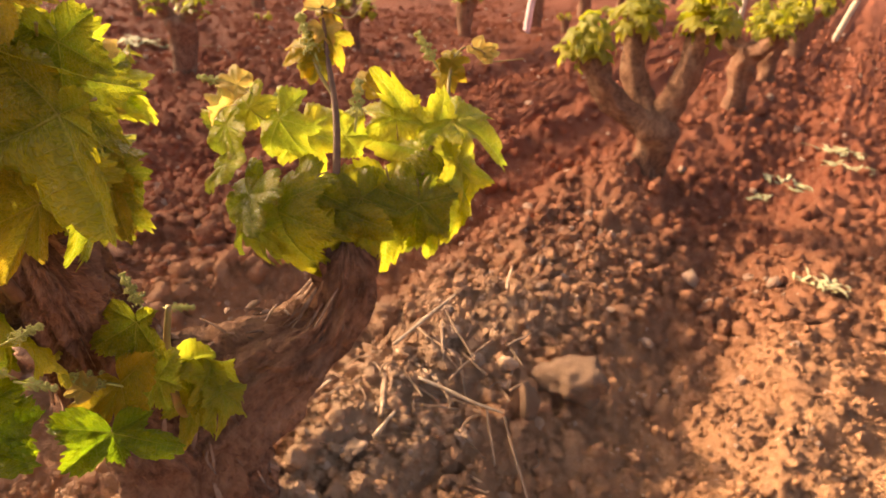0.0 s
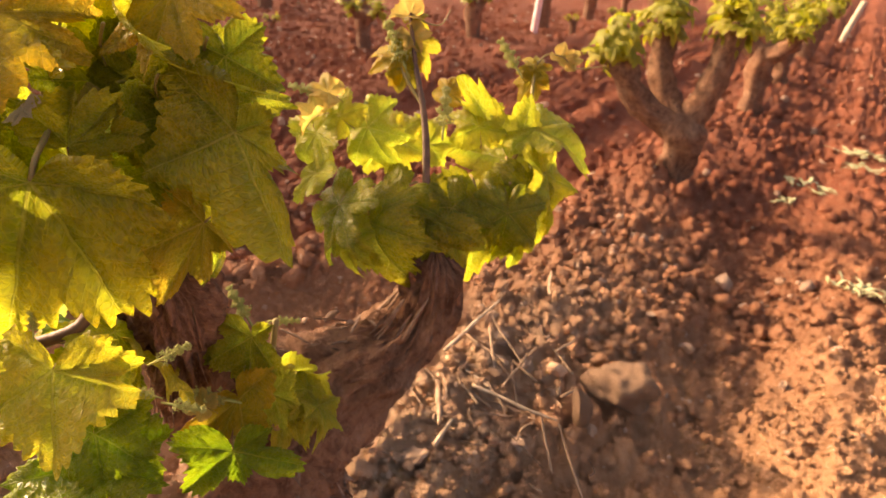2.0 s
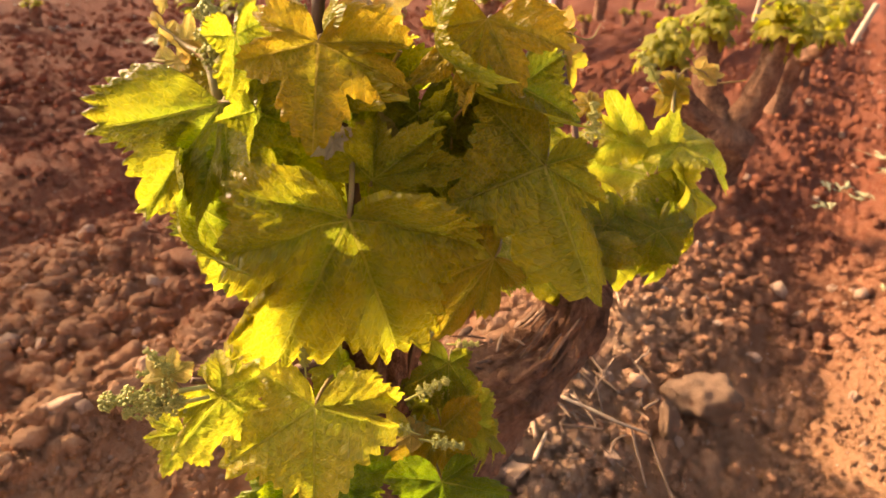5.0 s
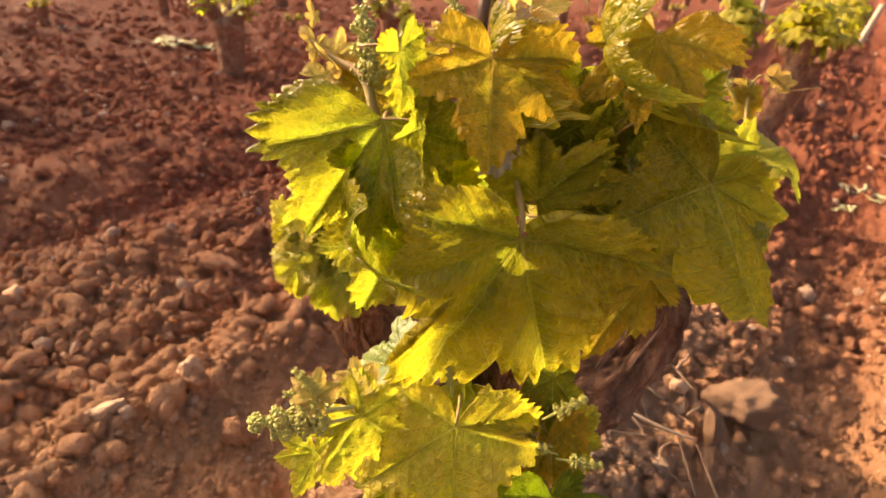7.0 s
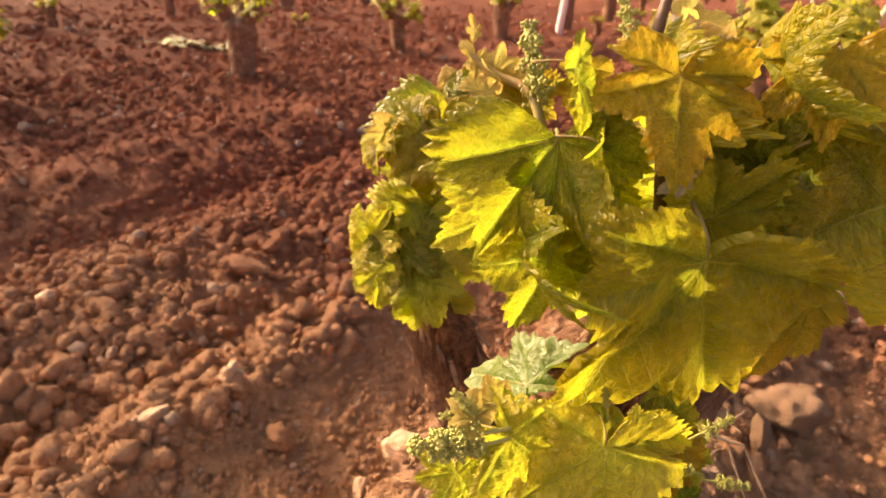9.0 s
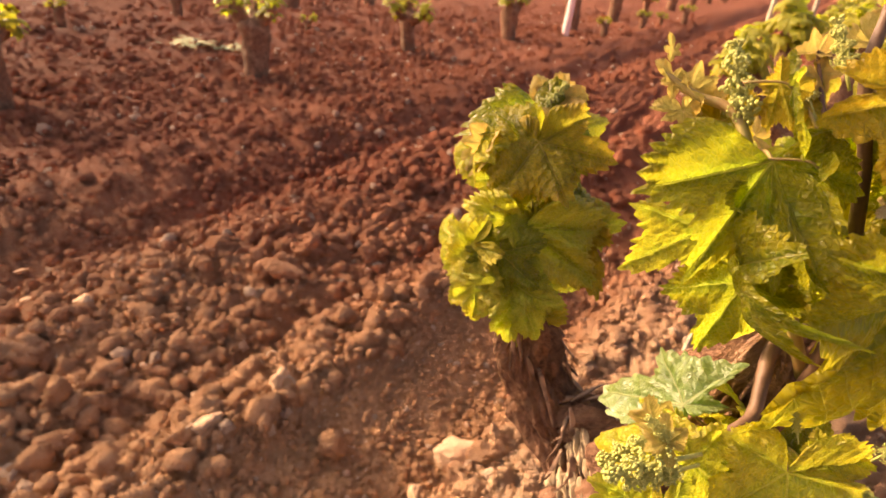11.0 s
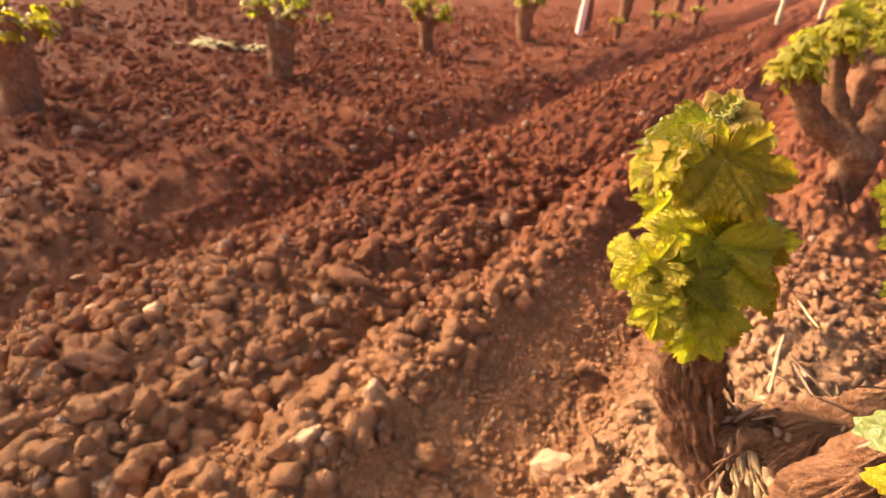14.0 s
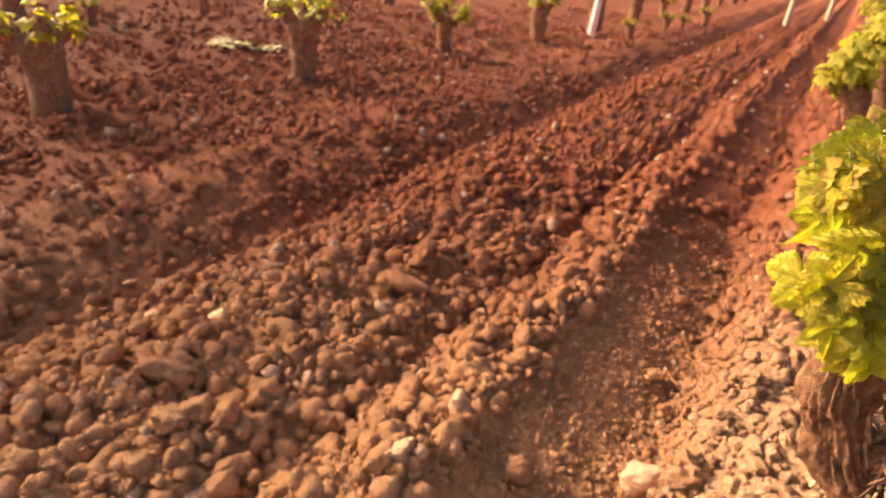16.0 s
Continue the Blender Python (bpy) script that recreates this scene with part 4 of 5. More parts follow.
hero(low, LEAF_YOUNG, (-0.462, 0.365, 0.580), ((-0.489, 0.370, 0.587), (-0.491, 0.365, 0.572), (-0.474, 0.350, 0.553), (-0.445, 0.360, 0.556), (-0.451, 0.370, 0.596)), deep=0.7)
hero(low, LEAF_GREEN, (-0.380, 0.400, 0.491), ((-0.441, 0.410, 0.511), (-0.461, 0.390, 0.468), (-0.373, 0.360, 0.475), (-0.319, 0.390, 0.483), (-0.318, 0.410, 0.524)), deep=0.8)
hero(low, LEAF_YOUNG, (-0.435, 0.385, 0.619), ((-0.439, 0.390, 0.634), (-0.408, 0.385, 0.607), (-0.424, 0.380, 0.594), (-0.453, 0.380, 0.596), (-0.457, 0.385, 0.617)), deep=0.7)
hero(base, LEAF_GOLD, (-0.282, 0.460, 0.518), ((-0.258, 0.470, 0.550), (-0.274, 0.450, 0.476), (-0.299, 0.440, 0.476), (-0.332, 0.440, 0.472), (-0.302, 0.460, 0.523)), deep=0.6)
hero(base, LEAF, (-0.280, 0.500, 0.558), ((-0.312, 0.500, 0.574), (-0.323, 0.490, 0.530), (-0.278, 0.470, 0.517), (-0.252, 0.480, 0.531), (-0.261, 0.500, 0.572)), deep=0.7)
hero(base, LEAF_YOUNG, (-0.258, 0.480, 0.511), ((-0.270, 0.490, 0.535), (-0.272, 0.465, 0.476), (-0.243, 0.460, 0.486), (-0.231, 0.475, 0.505), (-0.239, 0.490, 0.538)), deep=0.7)
hero(base, LEAF_GREEN, (-0.279, 0.430, 0.487), ((-0.332, 0.420, 0.497), (-0.318, 0.410, 0.457), (-0.268, 0.420, 0.459), (-0.215, 0.430, 0.474), (-0.250, 0.450, 0.498)), deep=0.75)
hero(base, LEAF_GREEN, (-0.378, 0.400, 0.523), ((-0.424, 0.410, 0.533), (-0.423, 0.390, 0.479), (-0.368, 0.380, 0.471), (-0.324, 0.400, 0.486), (-0.339, 0.420, 0.545)), deep=0.75)
hero(left, LEAF_GOLD, (-0.495, 0.758, 0.700), ((-0.528, 0.785, 0.715), (-0.539, 0.728, 0.636), (-0.459, 0.715, 0.643), (-0.402, 0.770, 0.682), (-0.436, 0.790, 0.728)), deep=0.75)
hero(left, LEAF_YOUNG, (-0.503, 0.722, 0.611), ((-0.574, 0.740, 0.626), (-0.591, 0.730, 0.546), (-0.493, 0.698, 0.519), (-0.408, 0.720, 0.546), (-0.401, 0.745, 0.604)), deep=0.8)
hero(left, LEAF_YOUNG, (-0.489, 0.715, 0.511), ((-0.545, 0.720, 0.502), (-0.528, 0.710, 0.474), (-0.493, 0.705, 0.457), (-0.477, 0.710, 0.483), (-0.435, 0.720, 0.493)), deep=0.75)
hero(left, LEAF_YOUNG, (-0.561, 0.712, 0.587), ((-0.534, 0.710, 0.619), (-0.589, 0.720, 0.612), (-0.588, 0.720, 0.559), (-0.546, 0.690, 0.551), (-0.524, 0.690, 0.589)), deep=0.7)
hero(left, LEAF_GOLD, (-0.434, 0.755, 0.607), ((-0.487, 0.750, 0.626), (-0.461, 0.730, 0.550), (-0.402, 0.735, 0.518), (-0.393, 0.750, 0.584), (-0.409, 0.765, 0.626)), deep=0.8)
# eleven leaves added across the sun's way only to shade the large front leaf
hero(front, LEAF, (-0.404, 0.380, 0.806), ((-0.392, 0.410, 0.820), (-0.385, 0.412, 0.786), (-0.386, 0.382, 0.762), (-0.400, 0.352, 0.772), (-0.416, 0.352, 0.806)), deep=0.85)
hero(front, LEAF, (-0.440, 0.392, 0.782), ((-0.425, 0.425, 0.790), (-0.416, 0.420, 0.760), (-0.418, 0.385, 0.738), (-0.436, 0.360, 0.750), (-0.450, 0.362, 0.785)), deep=0.85)
hero(front, LEAF, (-0.420, 0.400, 0.842), ((-0.408, 0.432, 0.850), (-0.402, 0.428, 0.820), (-0.402, 0.398, 0.800), (-0.416, 0.372, 0.812), (-0.430, 0.375, 0.845)), deep=0.85)
leaf(front, (-0.300, 0.420, 0.845), (0.012, -0.020, -0.055), (-0.84, 0.39, 0.375), "big")
leaf(front, (-0.335, 0.425, 0.800), (0.020, 0.000, -0.058), (-0.84, 0.39, 0.375), "big")
leaf(front, (-0.295, 0.408, 0.785), (0.014, 0.012, -0.050), (-0.84, 0.39, 0.375), "big")
leaf(front, (-0.365, 0.430, 0.830), (0.010, -0.015, -0.055), (-0.84, 0.39, 0.375), "big")
leaf(front, (-0.315, 0.435, 0.765), (0.020, 0.010, -0.055), (-0.84, 0.39, 0.375), "big")
leaf(front, (-0.380, 0.425, 0.765), (0.020, -0.005, -0.055), (-0.84, 0.39, 0.375), "big")
leaf(front, (-0.270, 0.430, 0.800), (0.020, 0.010, -0.055), (-0.84, 0.39, 0.375), "big")
leaf(front, (-0.437, 0.372, 0.747), (0.012, -0.018, -0.055), (-0.84, 0.39, 0.375), "big")
hero(front, LEAF_WOOL, (-0.359, 0.430, 0.863), ((-0.368, 0.430, 0.868), (-0.365, 0.425, 0.854), (-0.357, 0.420, 0.850), (-0.346, 0.425, 0.857), (-0.348, 0.435, 0.868)), deep=0.8)
hero(front, LEAF_WOOL, (-0.360, 0.372, 0.793), ((-0.350, 0.380, 0.800), (-0.354, 0.370, 0.789), (-0.363, 0.365, 0.785), (-0.372, 0.370, 0.784), (-0.365, 0.380, 0.792)), deep=0.85)
hero(front, LEAF_TIP, (-0.473, 0.430, 0.835), ((-0.484, 0.435, 0.846), (-0.480, 0.430, 0.834), (-0.473, 0.425, 0.826), (-0.462, 0.425, 0.830), (-0.468, 0.435, 0.842)), deep=0.6)
hero(front, LEAF_TIP, (-0.465, 0.425, 0.820), ((-0.483, 0.430, 0.819), (-0.477, 0.425, 0.814), (-0.464, 0.420, 0.811), (-0.454, 0.420, 0.817), (-0.459, 0.430, 0.828)), deep=0.6)
hero(front, LEAF_TIP, (-0.475, 0.436, 0.851), ((-0.479, 0.437, 0.861), (-0.481, 0.436, 0.853), (-0.476, 0.434, 0.845), (-0.471, 0.434, 0.849), (-0.473, 0.436, 0.856)), deep=0.5)
cluster(front, (-0.435, 0.407, 0.813), (-0.446, 0.427, 0.860))
cluster(front, (-0.388, 0.411, 0.849), (-0.396, 0.425, 0.877))
cluster(front, (-0.308, 0.477, 0.869), (-0.311, 0.483, 0.881))
cluster(low, (-0.446, 0.343, 0.636), (-0.494, 0.329, 0.632))
cluster(low, (-0.443, 0.343, 0.628), (-0.481, 0.330, 0.624))
cluster(low, (-0.459, 0.355, 0.641), (-0.477, 0.345, 0.643))
cluster(low, (-0.400, 0.404, 0.604), (-0.438, 0.397, 0.588))
cluster(low, (-0.431, 0.402, 0.598), (-0.476, 0.394, 0.580))
cluster(low, (-0.453, 0.347, 0.643), (-0.471, 0.348, 0.660))
cluster(low, (-0.304, 0.365, 0.596), (-0.323, 0.367, 0.600))
cluster(low, (-0.294, 0.363, 0.592), (-0.269, 0.362, 0.590))
cluster(low, (-0.306, 0.376, 0.618), (-0.283, 0.382, 0.630))
cluster(low, (-0.375, 0.357, 0.647), (-0.378, 0.365, 0.663))
cluster(right, (-0.030, 0.882, 0.748), (-0.057, 0.899, 0.783))
cluster(right, (-0.122, 0.795, 0.684), (-0.122, 0.819, 0.732))
cluster(right, (-0.175, 0.818, 0.753), (-0.201, 0.841, 0.802))
cluster(right, (-0.271, 0.760, 0.726), (-0.305, 0.763, 0.732))
cluster(right, (-0.228, 0.768, 0.697), (-0.216, 0.778, 0.716))
cluster(left, (-0.491, 0.821, 0.720), (-0.460, 0.837, 0.752))
cluster(left, (-0.541, 0.793, 0.706), (-0.533, 0.803, 0.727))
cluster(base, (-0.295, 0.541, 0.548), (-0.318, 0.555, 0.577))
cluster(base, (-0.288, 0.459, 0.517), (-0.329, 0.453, 0.528))
cluster(base, (-0.276, 0.558, 0.539), (-0.250, 0.559, 0.541))
cluster(base, (-0.271, 0.490, 0.534), (-0.300, 0.488, 0.530))


def fill(parent, centre, spread_out, number, seed, kinds=("big", "young")):
    """Leaves on the far side of a head, turned outwards from its middle."""
    rng = np.random.RandomState(seed)
    for i in range(number):
        d = Vector(rng.normal(size=3)).normalized()
        c = Vector(centre) + Vector((d.x * spread_out[0], d.y * spread_out[1], d.z * spread_out[2])) * rng.uniform(0.5, 1.1)
        tip = Vector((d.x * 0.7 + rng.uniform(-0.4, 0.4), d.y * 0.4 + rng.uniform(-0.2, 0.4), -0.7 + rng.uniform(-0.3, 0.6))).normalized()
        up = Vector((d.x + rng.uniform(-0.4, 0.4), d.y * 0.5 + 0.3, 0.6 + rng.uniform(-0.3, 0.3)))
        leaf(parent, c, tip * rng.uniform(0.035, 0.062), up, kinds[i % len(kinds)])


fill(front, (-0.34, 0.465, 0.755), (0.095, 0.035, 0.075), 14, 71)
fill(low, (-0.39, 0.43, 0.59), (0.06, 0.03, 0.03), 4, 72, ("young",))
fill(left, (-0.47, 0.80, 0.60), (0.05, 0.04, 0.07), 8, 74)
fill(base, (-0.27, 0.575, 0.44), (0.04, 0.025, 0.045), 8, 75, ("young",))


# ---- clods, stones and crumbs of the ploughed soil ----
def clod_mesh(seed, res, rough=0.36, cuts=13):
    v, f = ico(res)
    rng = np.random.RandomState(seed)
    n = v.copy()
    r = np.ones(len(v))
    for k in range(cuts):
        d = rng.normal(size=3)
        d /= np.linalg.norm(d)
        r = np.minimum(r, rng.uniform(0.52, 0.93) / np.maximum(n @ d, 0.35))
    off = np.array([noise.noise(Vector(p) * 1.7 + Vector((seed, 0, 0))) + 0.55 * noise.noise(Vector(p) * 4.2 + Vector((0, seed, 0))) + 0.35 * noise.noise(Vector(p) * 9.0 + Vector((0, 0, seed))) for p in n])
    off = off + 0.24 * rng.uniform(-1, 1, len(n))
    v = n * (r * (1 + rough * off))[:, None] * np.array((1.0, rng.uniform(0.72, 0.98), rng.uniform(0.62, 0.92)))
    return v, f


CLODS = [clod_mesh(s, 3) for s in range(14)]
CLOD_MESHES = [array_mesh("clod", v, f, CLOD) for v, f in CLODS]
ANGULAR = [array_mesh("clod", *clod_mesh(200 + s, 4, 0.16, 22), CLOD) for s in range(3)]
SMALL = [clod_mesh(60 + s, 2) for s in range(10)]
TINY = [clod_mesh(80 + s, 1) for s in range(8)]


def surface(x, y):
    p, u = to_row(np.atleast_1d(np.float64(x)), np.atleast_1d(np.float64(y)))
    return float(ground_height(p, u)[0])


def clod(x, y, size, turn, seed, squash=(1, 1, 1), sink=0.25, mat=None, label=""):
    me = CLOD_MESHES[seed % len(CLOD_MESHES)] if seed >= 0 else ANGULAR[-seed - 1]
    z = surface(x, y) + size * (0.62 - sink) * squash[2]
    m = Matrix.Translation((x, y, z)) @ Euler((0.3 * math.sin(seed), 0.3 * math.cos(seed * 2), radians(turn))).to_matrix().to_4x4() @ Matrix.Diagonal((size * squash[0], size * squash[1], size * squash[2], 1))
    ob = part("clod", me, ground, m, label)
    if mat:
        ob.material_slots[0].link = "OBJECT"
        ob.material_slots[0].material = mat
    return ob


def scatter(name, number, seed, zone, sizes, shapes, power, label, keep, rise=0.2, rounded=False):
    """Many small lumps in one mesh, spread over a stretch of p and u."""
    rng = np.random.RandomState(seed)
    p = rng.uniform(zone[0], zone[1], number)
    u = zone[2] + (zone[3] - zone[2]) * rng.uniform(0, 1, number) ** power
    ok = rng.rand(number) < keep(p, u)
    p, u = p[ok], u[ok]
    z = ground_height(p, u)
    x, y = from_row(p, u)
    size = sizes[0] + (sizes[1] - sizes[0]) * rng.uniform(0, 1, len(p)) ** 2.6
    verts, faces, o = [], [], 0
    for i in range(len(p)):
        v, f = shapes[i % len(shapes)]
        a, b, c = rng.uniform(0, 6.283, 3)
        R = np.array(Euler((a, 0.6 * math.sin(b), c)).to_matrix())
        verts.append(v @ R.T * size[i] + np.array((x[i], y[i], z[i] + size[i] * rise)))
        faces.append(f + o)
        o += len(v)
    ob = new(name, array_mesh(name, np.vstack(verts), np.vstack(faces), CRUMB, rounded or shapes is not SMALL))
    return tagged(ob, label, name.replace("_", " "), kind="stuff")


def rough_soil(p, u):
    return np.clip(1.05 - 0.97 * np.clip(1 - (np.abs(p + 0.625) / 0.165) ** 6, 0, 1) - 0.4 / (1 + np.exp(-(p - 0.36) * 30)) - 0.85 * bell(p, -2.05, 0.13), 0, 1)


scatter("soil_clods", 4300, 5, (-2.2, -0.74, -0.7, 2.4), (0.010, 0.046), SMALL, 1.25, "crowded red-brown clods of ploughed soil", rough_soil, 0.2, True)
scatter("soil_clods", 6500, 35, (-2.2, -0.74, -0.7, 2.2), (0.006, 0.024), SMALL, 1.25, "small broken clods between the larger ones", rough_soil, 0.45)
scatter("soil_clods", 3800, 8, (-0.74, 1.1, -0.7, 2.4), (0.007, 0.027), SMALL, 1.25, "small red-brown clods of ploughed soil", rough_soil)
scatter("soil_clods", 11000, 12, (-4.6, -1.6, -1.6, 5.0), (0.008, 0.04), TINY, 1.1, "red clods of ploughed soil between the rows", lambda p, u: 1 - 0.85 * bell(p, -2.05, 0.13))
scatter("soil_clods", 13000, 6, (-6.0, 2.6, 1.5, 12.5), (0.010, 0.05), TINY, 1.3, "red clods of ploughed soil further off", lambda p, u: 0.9 + 0 * p)
scatter("soil_clods", 9500, 9, (-8.6, -3.3, -1.8, 8.5), (0.012, 0.055), TINY, 1.0, "red clods of ploughed soil around the far row", lambda p, u: 0.95 + 0 * p)
scatter("soil_clods", 3600, 15, (-0.44, 0.27, -0.5, 1.7), (0.005, 0.028), SMALL, 1.0, "pale dry clods on the mound along the vine row", lambda p, u: 1 + 0 * p)
scatter("soil_clods", 200, 23, (-0.44, -0.10, -0.1, 1.0), (0.010, 0.034), SMALL, 1.0, "chunky pale clods beside the near vine", lambda p, u: 1 + 0 * p)
scatter("soil_crumbs", 15000, 17, (-0.86, -0.36, -0.5, 1.9), (0.0035, 0.016), TINY, 1.1, "crumbs of dry soil on the furrow bank", lambda p, u: 0.75 + 0.25 * bell(p, -0.86, 0.16), 0.05)
scatter("soil_crumbs", 9000, 19, (0.3, 1.15, -0.6, 1.9), (0.004, 0.013), TINY, 1.1, "fine ochre granules of dry soil", lambda p, u: 0.9 + 0 * p)
scatter("soil_crumbs", 9000, 29, (-0.48, 0.25, -0.4, 1.6), (0.003, 0.010), TINY, 1.2, "pale crumbs of dry soil on the mound", lambda p, u: 0.9 + 0 * p)
scatter("soil_crumbs", 13000, 7, (-2.0, 1.2, -0.7, 2.4), (0.003, 0.011), TINY, 1.3, "fine crumbs of dry soil", lambda p, u: np.clip(rough_soil(p, u) + 0.3, 0, 1))

rng = np.random.RandomState(3)
placed = 0
while placed < 270:
    p, u = (rng.uniform(-2.0, -0.78), -0.6 + 2.4 * rng.rand() ** 1.3) if placed < 170 else (rng.uniform(-2.2, 1.1), rng.uniform(-0.5, 3.0))
    if rng.rand() > float(rough_soil(np.array(p), np.array(u))) * (1.0 if -1.3 < p < 0.3 else 0.55):
        continue
    x, y = from_row(p, u)
    if math.hypot(x + 0.3, y - 0.66) < 0.14:
        continue
    s = 0.018 + 0.032 * rng.rand() ** 1.8
    s *= 1.0 if p < -0.7 else 0.7
    clod(x, y, s, rng.uniform(0, 360), int(rng.randint(0, 99)), (rng.uniform(0.8, 1.3), rng.uniform(0.8, 1.1), rng.uniform(0.7, 1.1)))
    placed += 1


def stone(x, y, size, turn, seed, squash, label, pale=False):
    """A named lump that stands out from the rest."""
    return clod(x, y, size, turn, seed, squash, 0.15, STONE if pale else None, label)


STONE = plain_material("pale_stone", (0.45, 0.26, 0.155), (0.57, 0.38, 0.25), 30.0, 0.85, 0.6, 0.006, 0.25)
HARD = plain_material("hard_soil", (0.27, 0.155, 0.095), (0.44, 0.275, 0.175), 38.0, 0.92, 1.0, 0.012, 0.15)
clod(0.315, 1.195, 0.088, 150, -1, (1.0, 0.85, 1.35), 0.15, HARD, "large angular clod of hard soil")
clod(0.205, 1.085, 0.044, 60, -2, (0.75, 0.8, 1.7), 0.15, HARD, "angular clod of hard soil")
stone(0.165, 1.20, 0.026, 20, -3, (1.2, 0.9, 0.9), "small pale angular clod", True)
stone(0.82, 2.42, 0.05, 20, 3, (1.1, 1.0, 1.0), "rounded red clod")
stone(-0.145, 0.885, 0.036, 20, 5, (1.3, 0.9, 0.6), "smooth rounded pale stone", True)
stone(-1.58, 1.30, 0.052, 25, 6, (2.1, 0.85, 0.9), "long reddish clod")
stone(-1.92, 1.34, 0.05, 10, 7, (1.2, 0.9, 0.8), "rounded red clod")
stone(-1.36, 0.99, 0.042, 40, 8, (1.3, 0.9, 0.9), "pale sandy clod")
stone(-1.21, 1.00, 0.048, 80, 9, (1.0, 1.0, 1.0), "rounded clod")
stone(-0.91, 1.17, 0.038, 70, 10, (0.8, 0.9, 1.3), "pale upright stone", True)
stone(-1.0, 1.13, 0.032, 30, 11, (1.4, 0.8, 0.8), "flat clod")
stone(-1.02, 1.20, 0.036, 0, 12, (1.1, 0.9, 1.0), "rounded clod")
stone(-1.11, 1.20, 0.02, 0, 13, (1, 1, 1), "small pale stone", True)
stone(-1.51, 1.12, 0.048, 100, 0, (1.1, 0.9, 1.1), "rounded clod")
stone(-1.40, 1.15, 0.046, 10, 2, (0.8, 0.9, 1.35), "upright clod")
stone(-1.16, 1.48, 0.038, 10, 3, (0.9, 0.9, 1.4), "upright clod")
stone(-1.08, 1.78, 0.058, 165, 4, (1.6, 0.9, 0.75), "wide red clod")
stone(-0.38, 1.47, 0.028, 0, 5, (1, 1, 1), "single clod in the furrow")
stone(-0.50, 1.085, 0.068, 20, -3, (1.5, 0.9, 0.85), "pale broken clod", True)
stone(-0.78, 1.06, 0.036, 0, 7, (1, 0.9, 1.2), "rounded clod")
stone(-1.54, 1.53, 0.032, 0, 8, (1.1, 1, 0.9), "greyish stone", True)
stone(-1.76, 1.63, 0.03, 0, 9, (1.1, 1, 0.9), "small pale stone", True)
stone(-1.215, 2.19, 0.018, 50, 10, (1.2, 1, 0.9), "small white stone", True)
stone(-1.97, 1.90, 0.022, 0, 11, (1.5, 1, 0.6), "small white stone", True)
stone(0.90, 1.33, 0.04, 150, 12, (1.5, 0.8, 0.5), "flat reddish clod")
stone(-1.023, 1.021, 0.034, 40, -1, (1.2, 0.9, 1.0), "pale angular clod", True)
stone(-0.604, 0.995, 0.03, 90, -2, (1.3, 0.9, 0.8), "pale angular clod", True)
stone(-1.70, 1.013, 0.044, 10, 4, (1.2, 0.9, 0.9), "rounded ochre clod")
stone(-0.947, 1.282, 0.026, 10, -3, (1.1, 0.9, 1.0), "small angular clod")


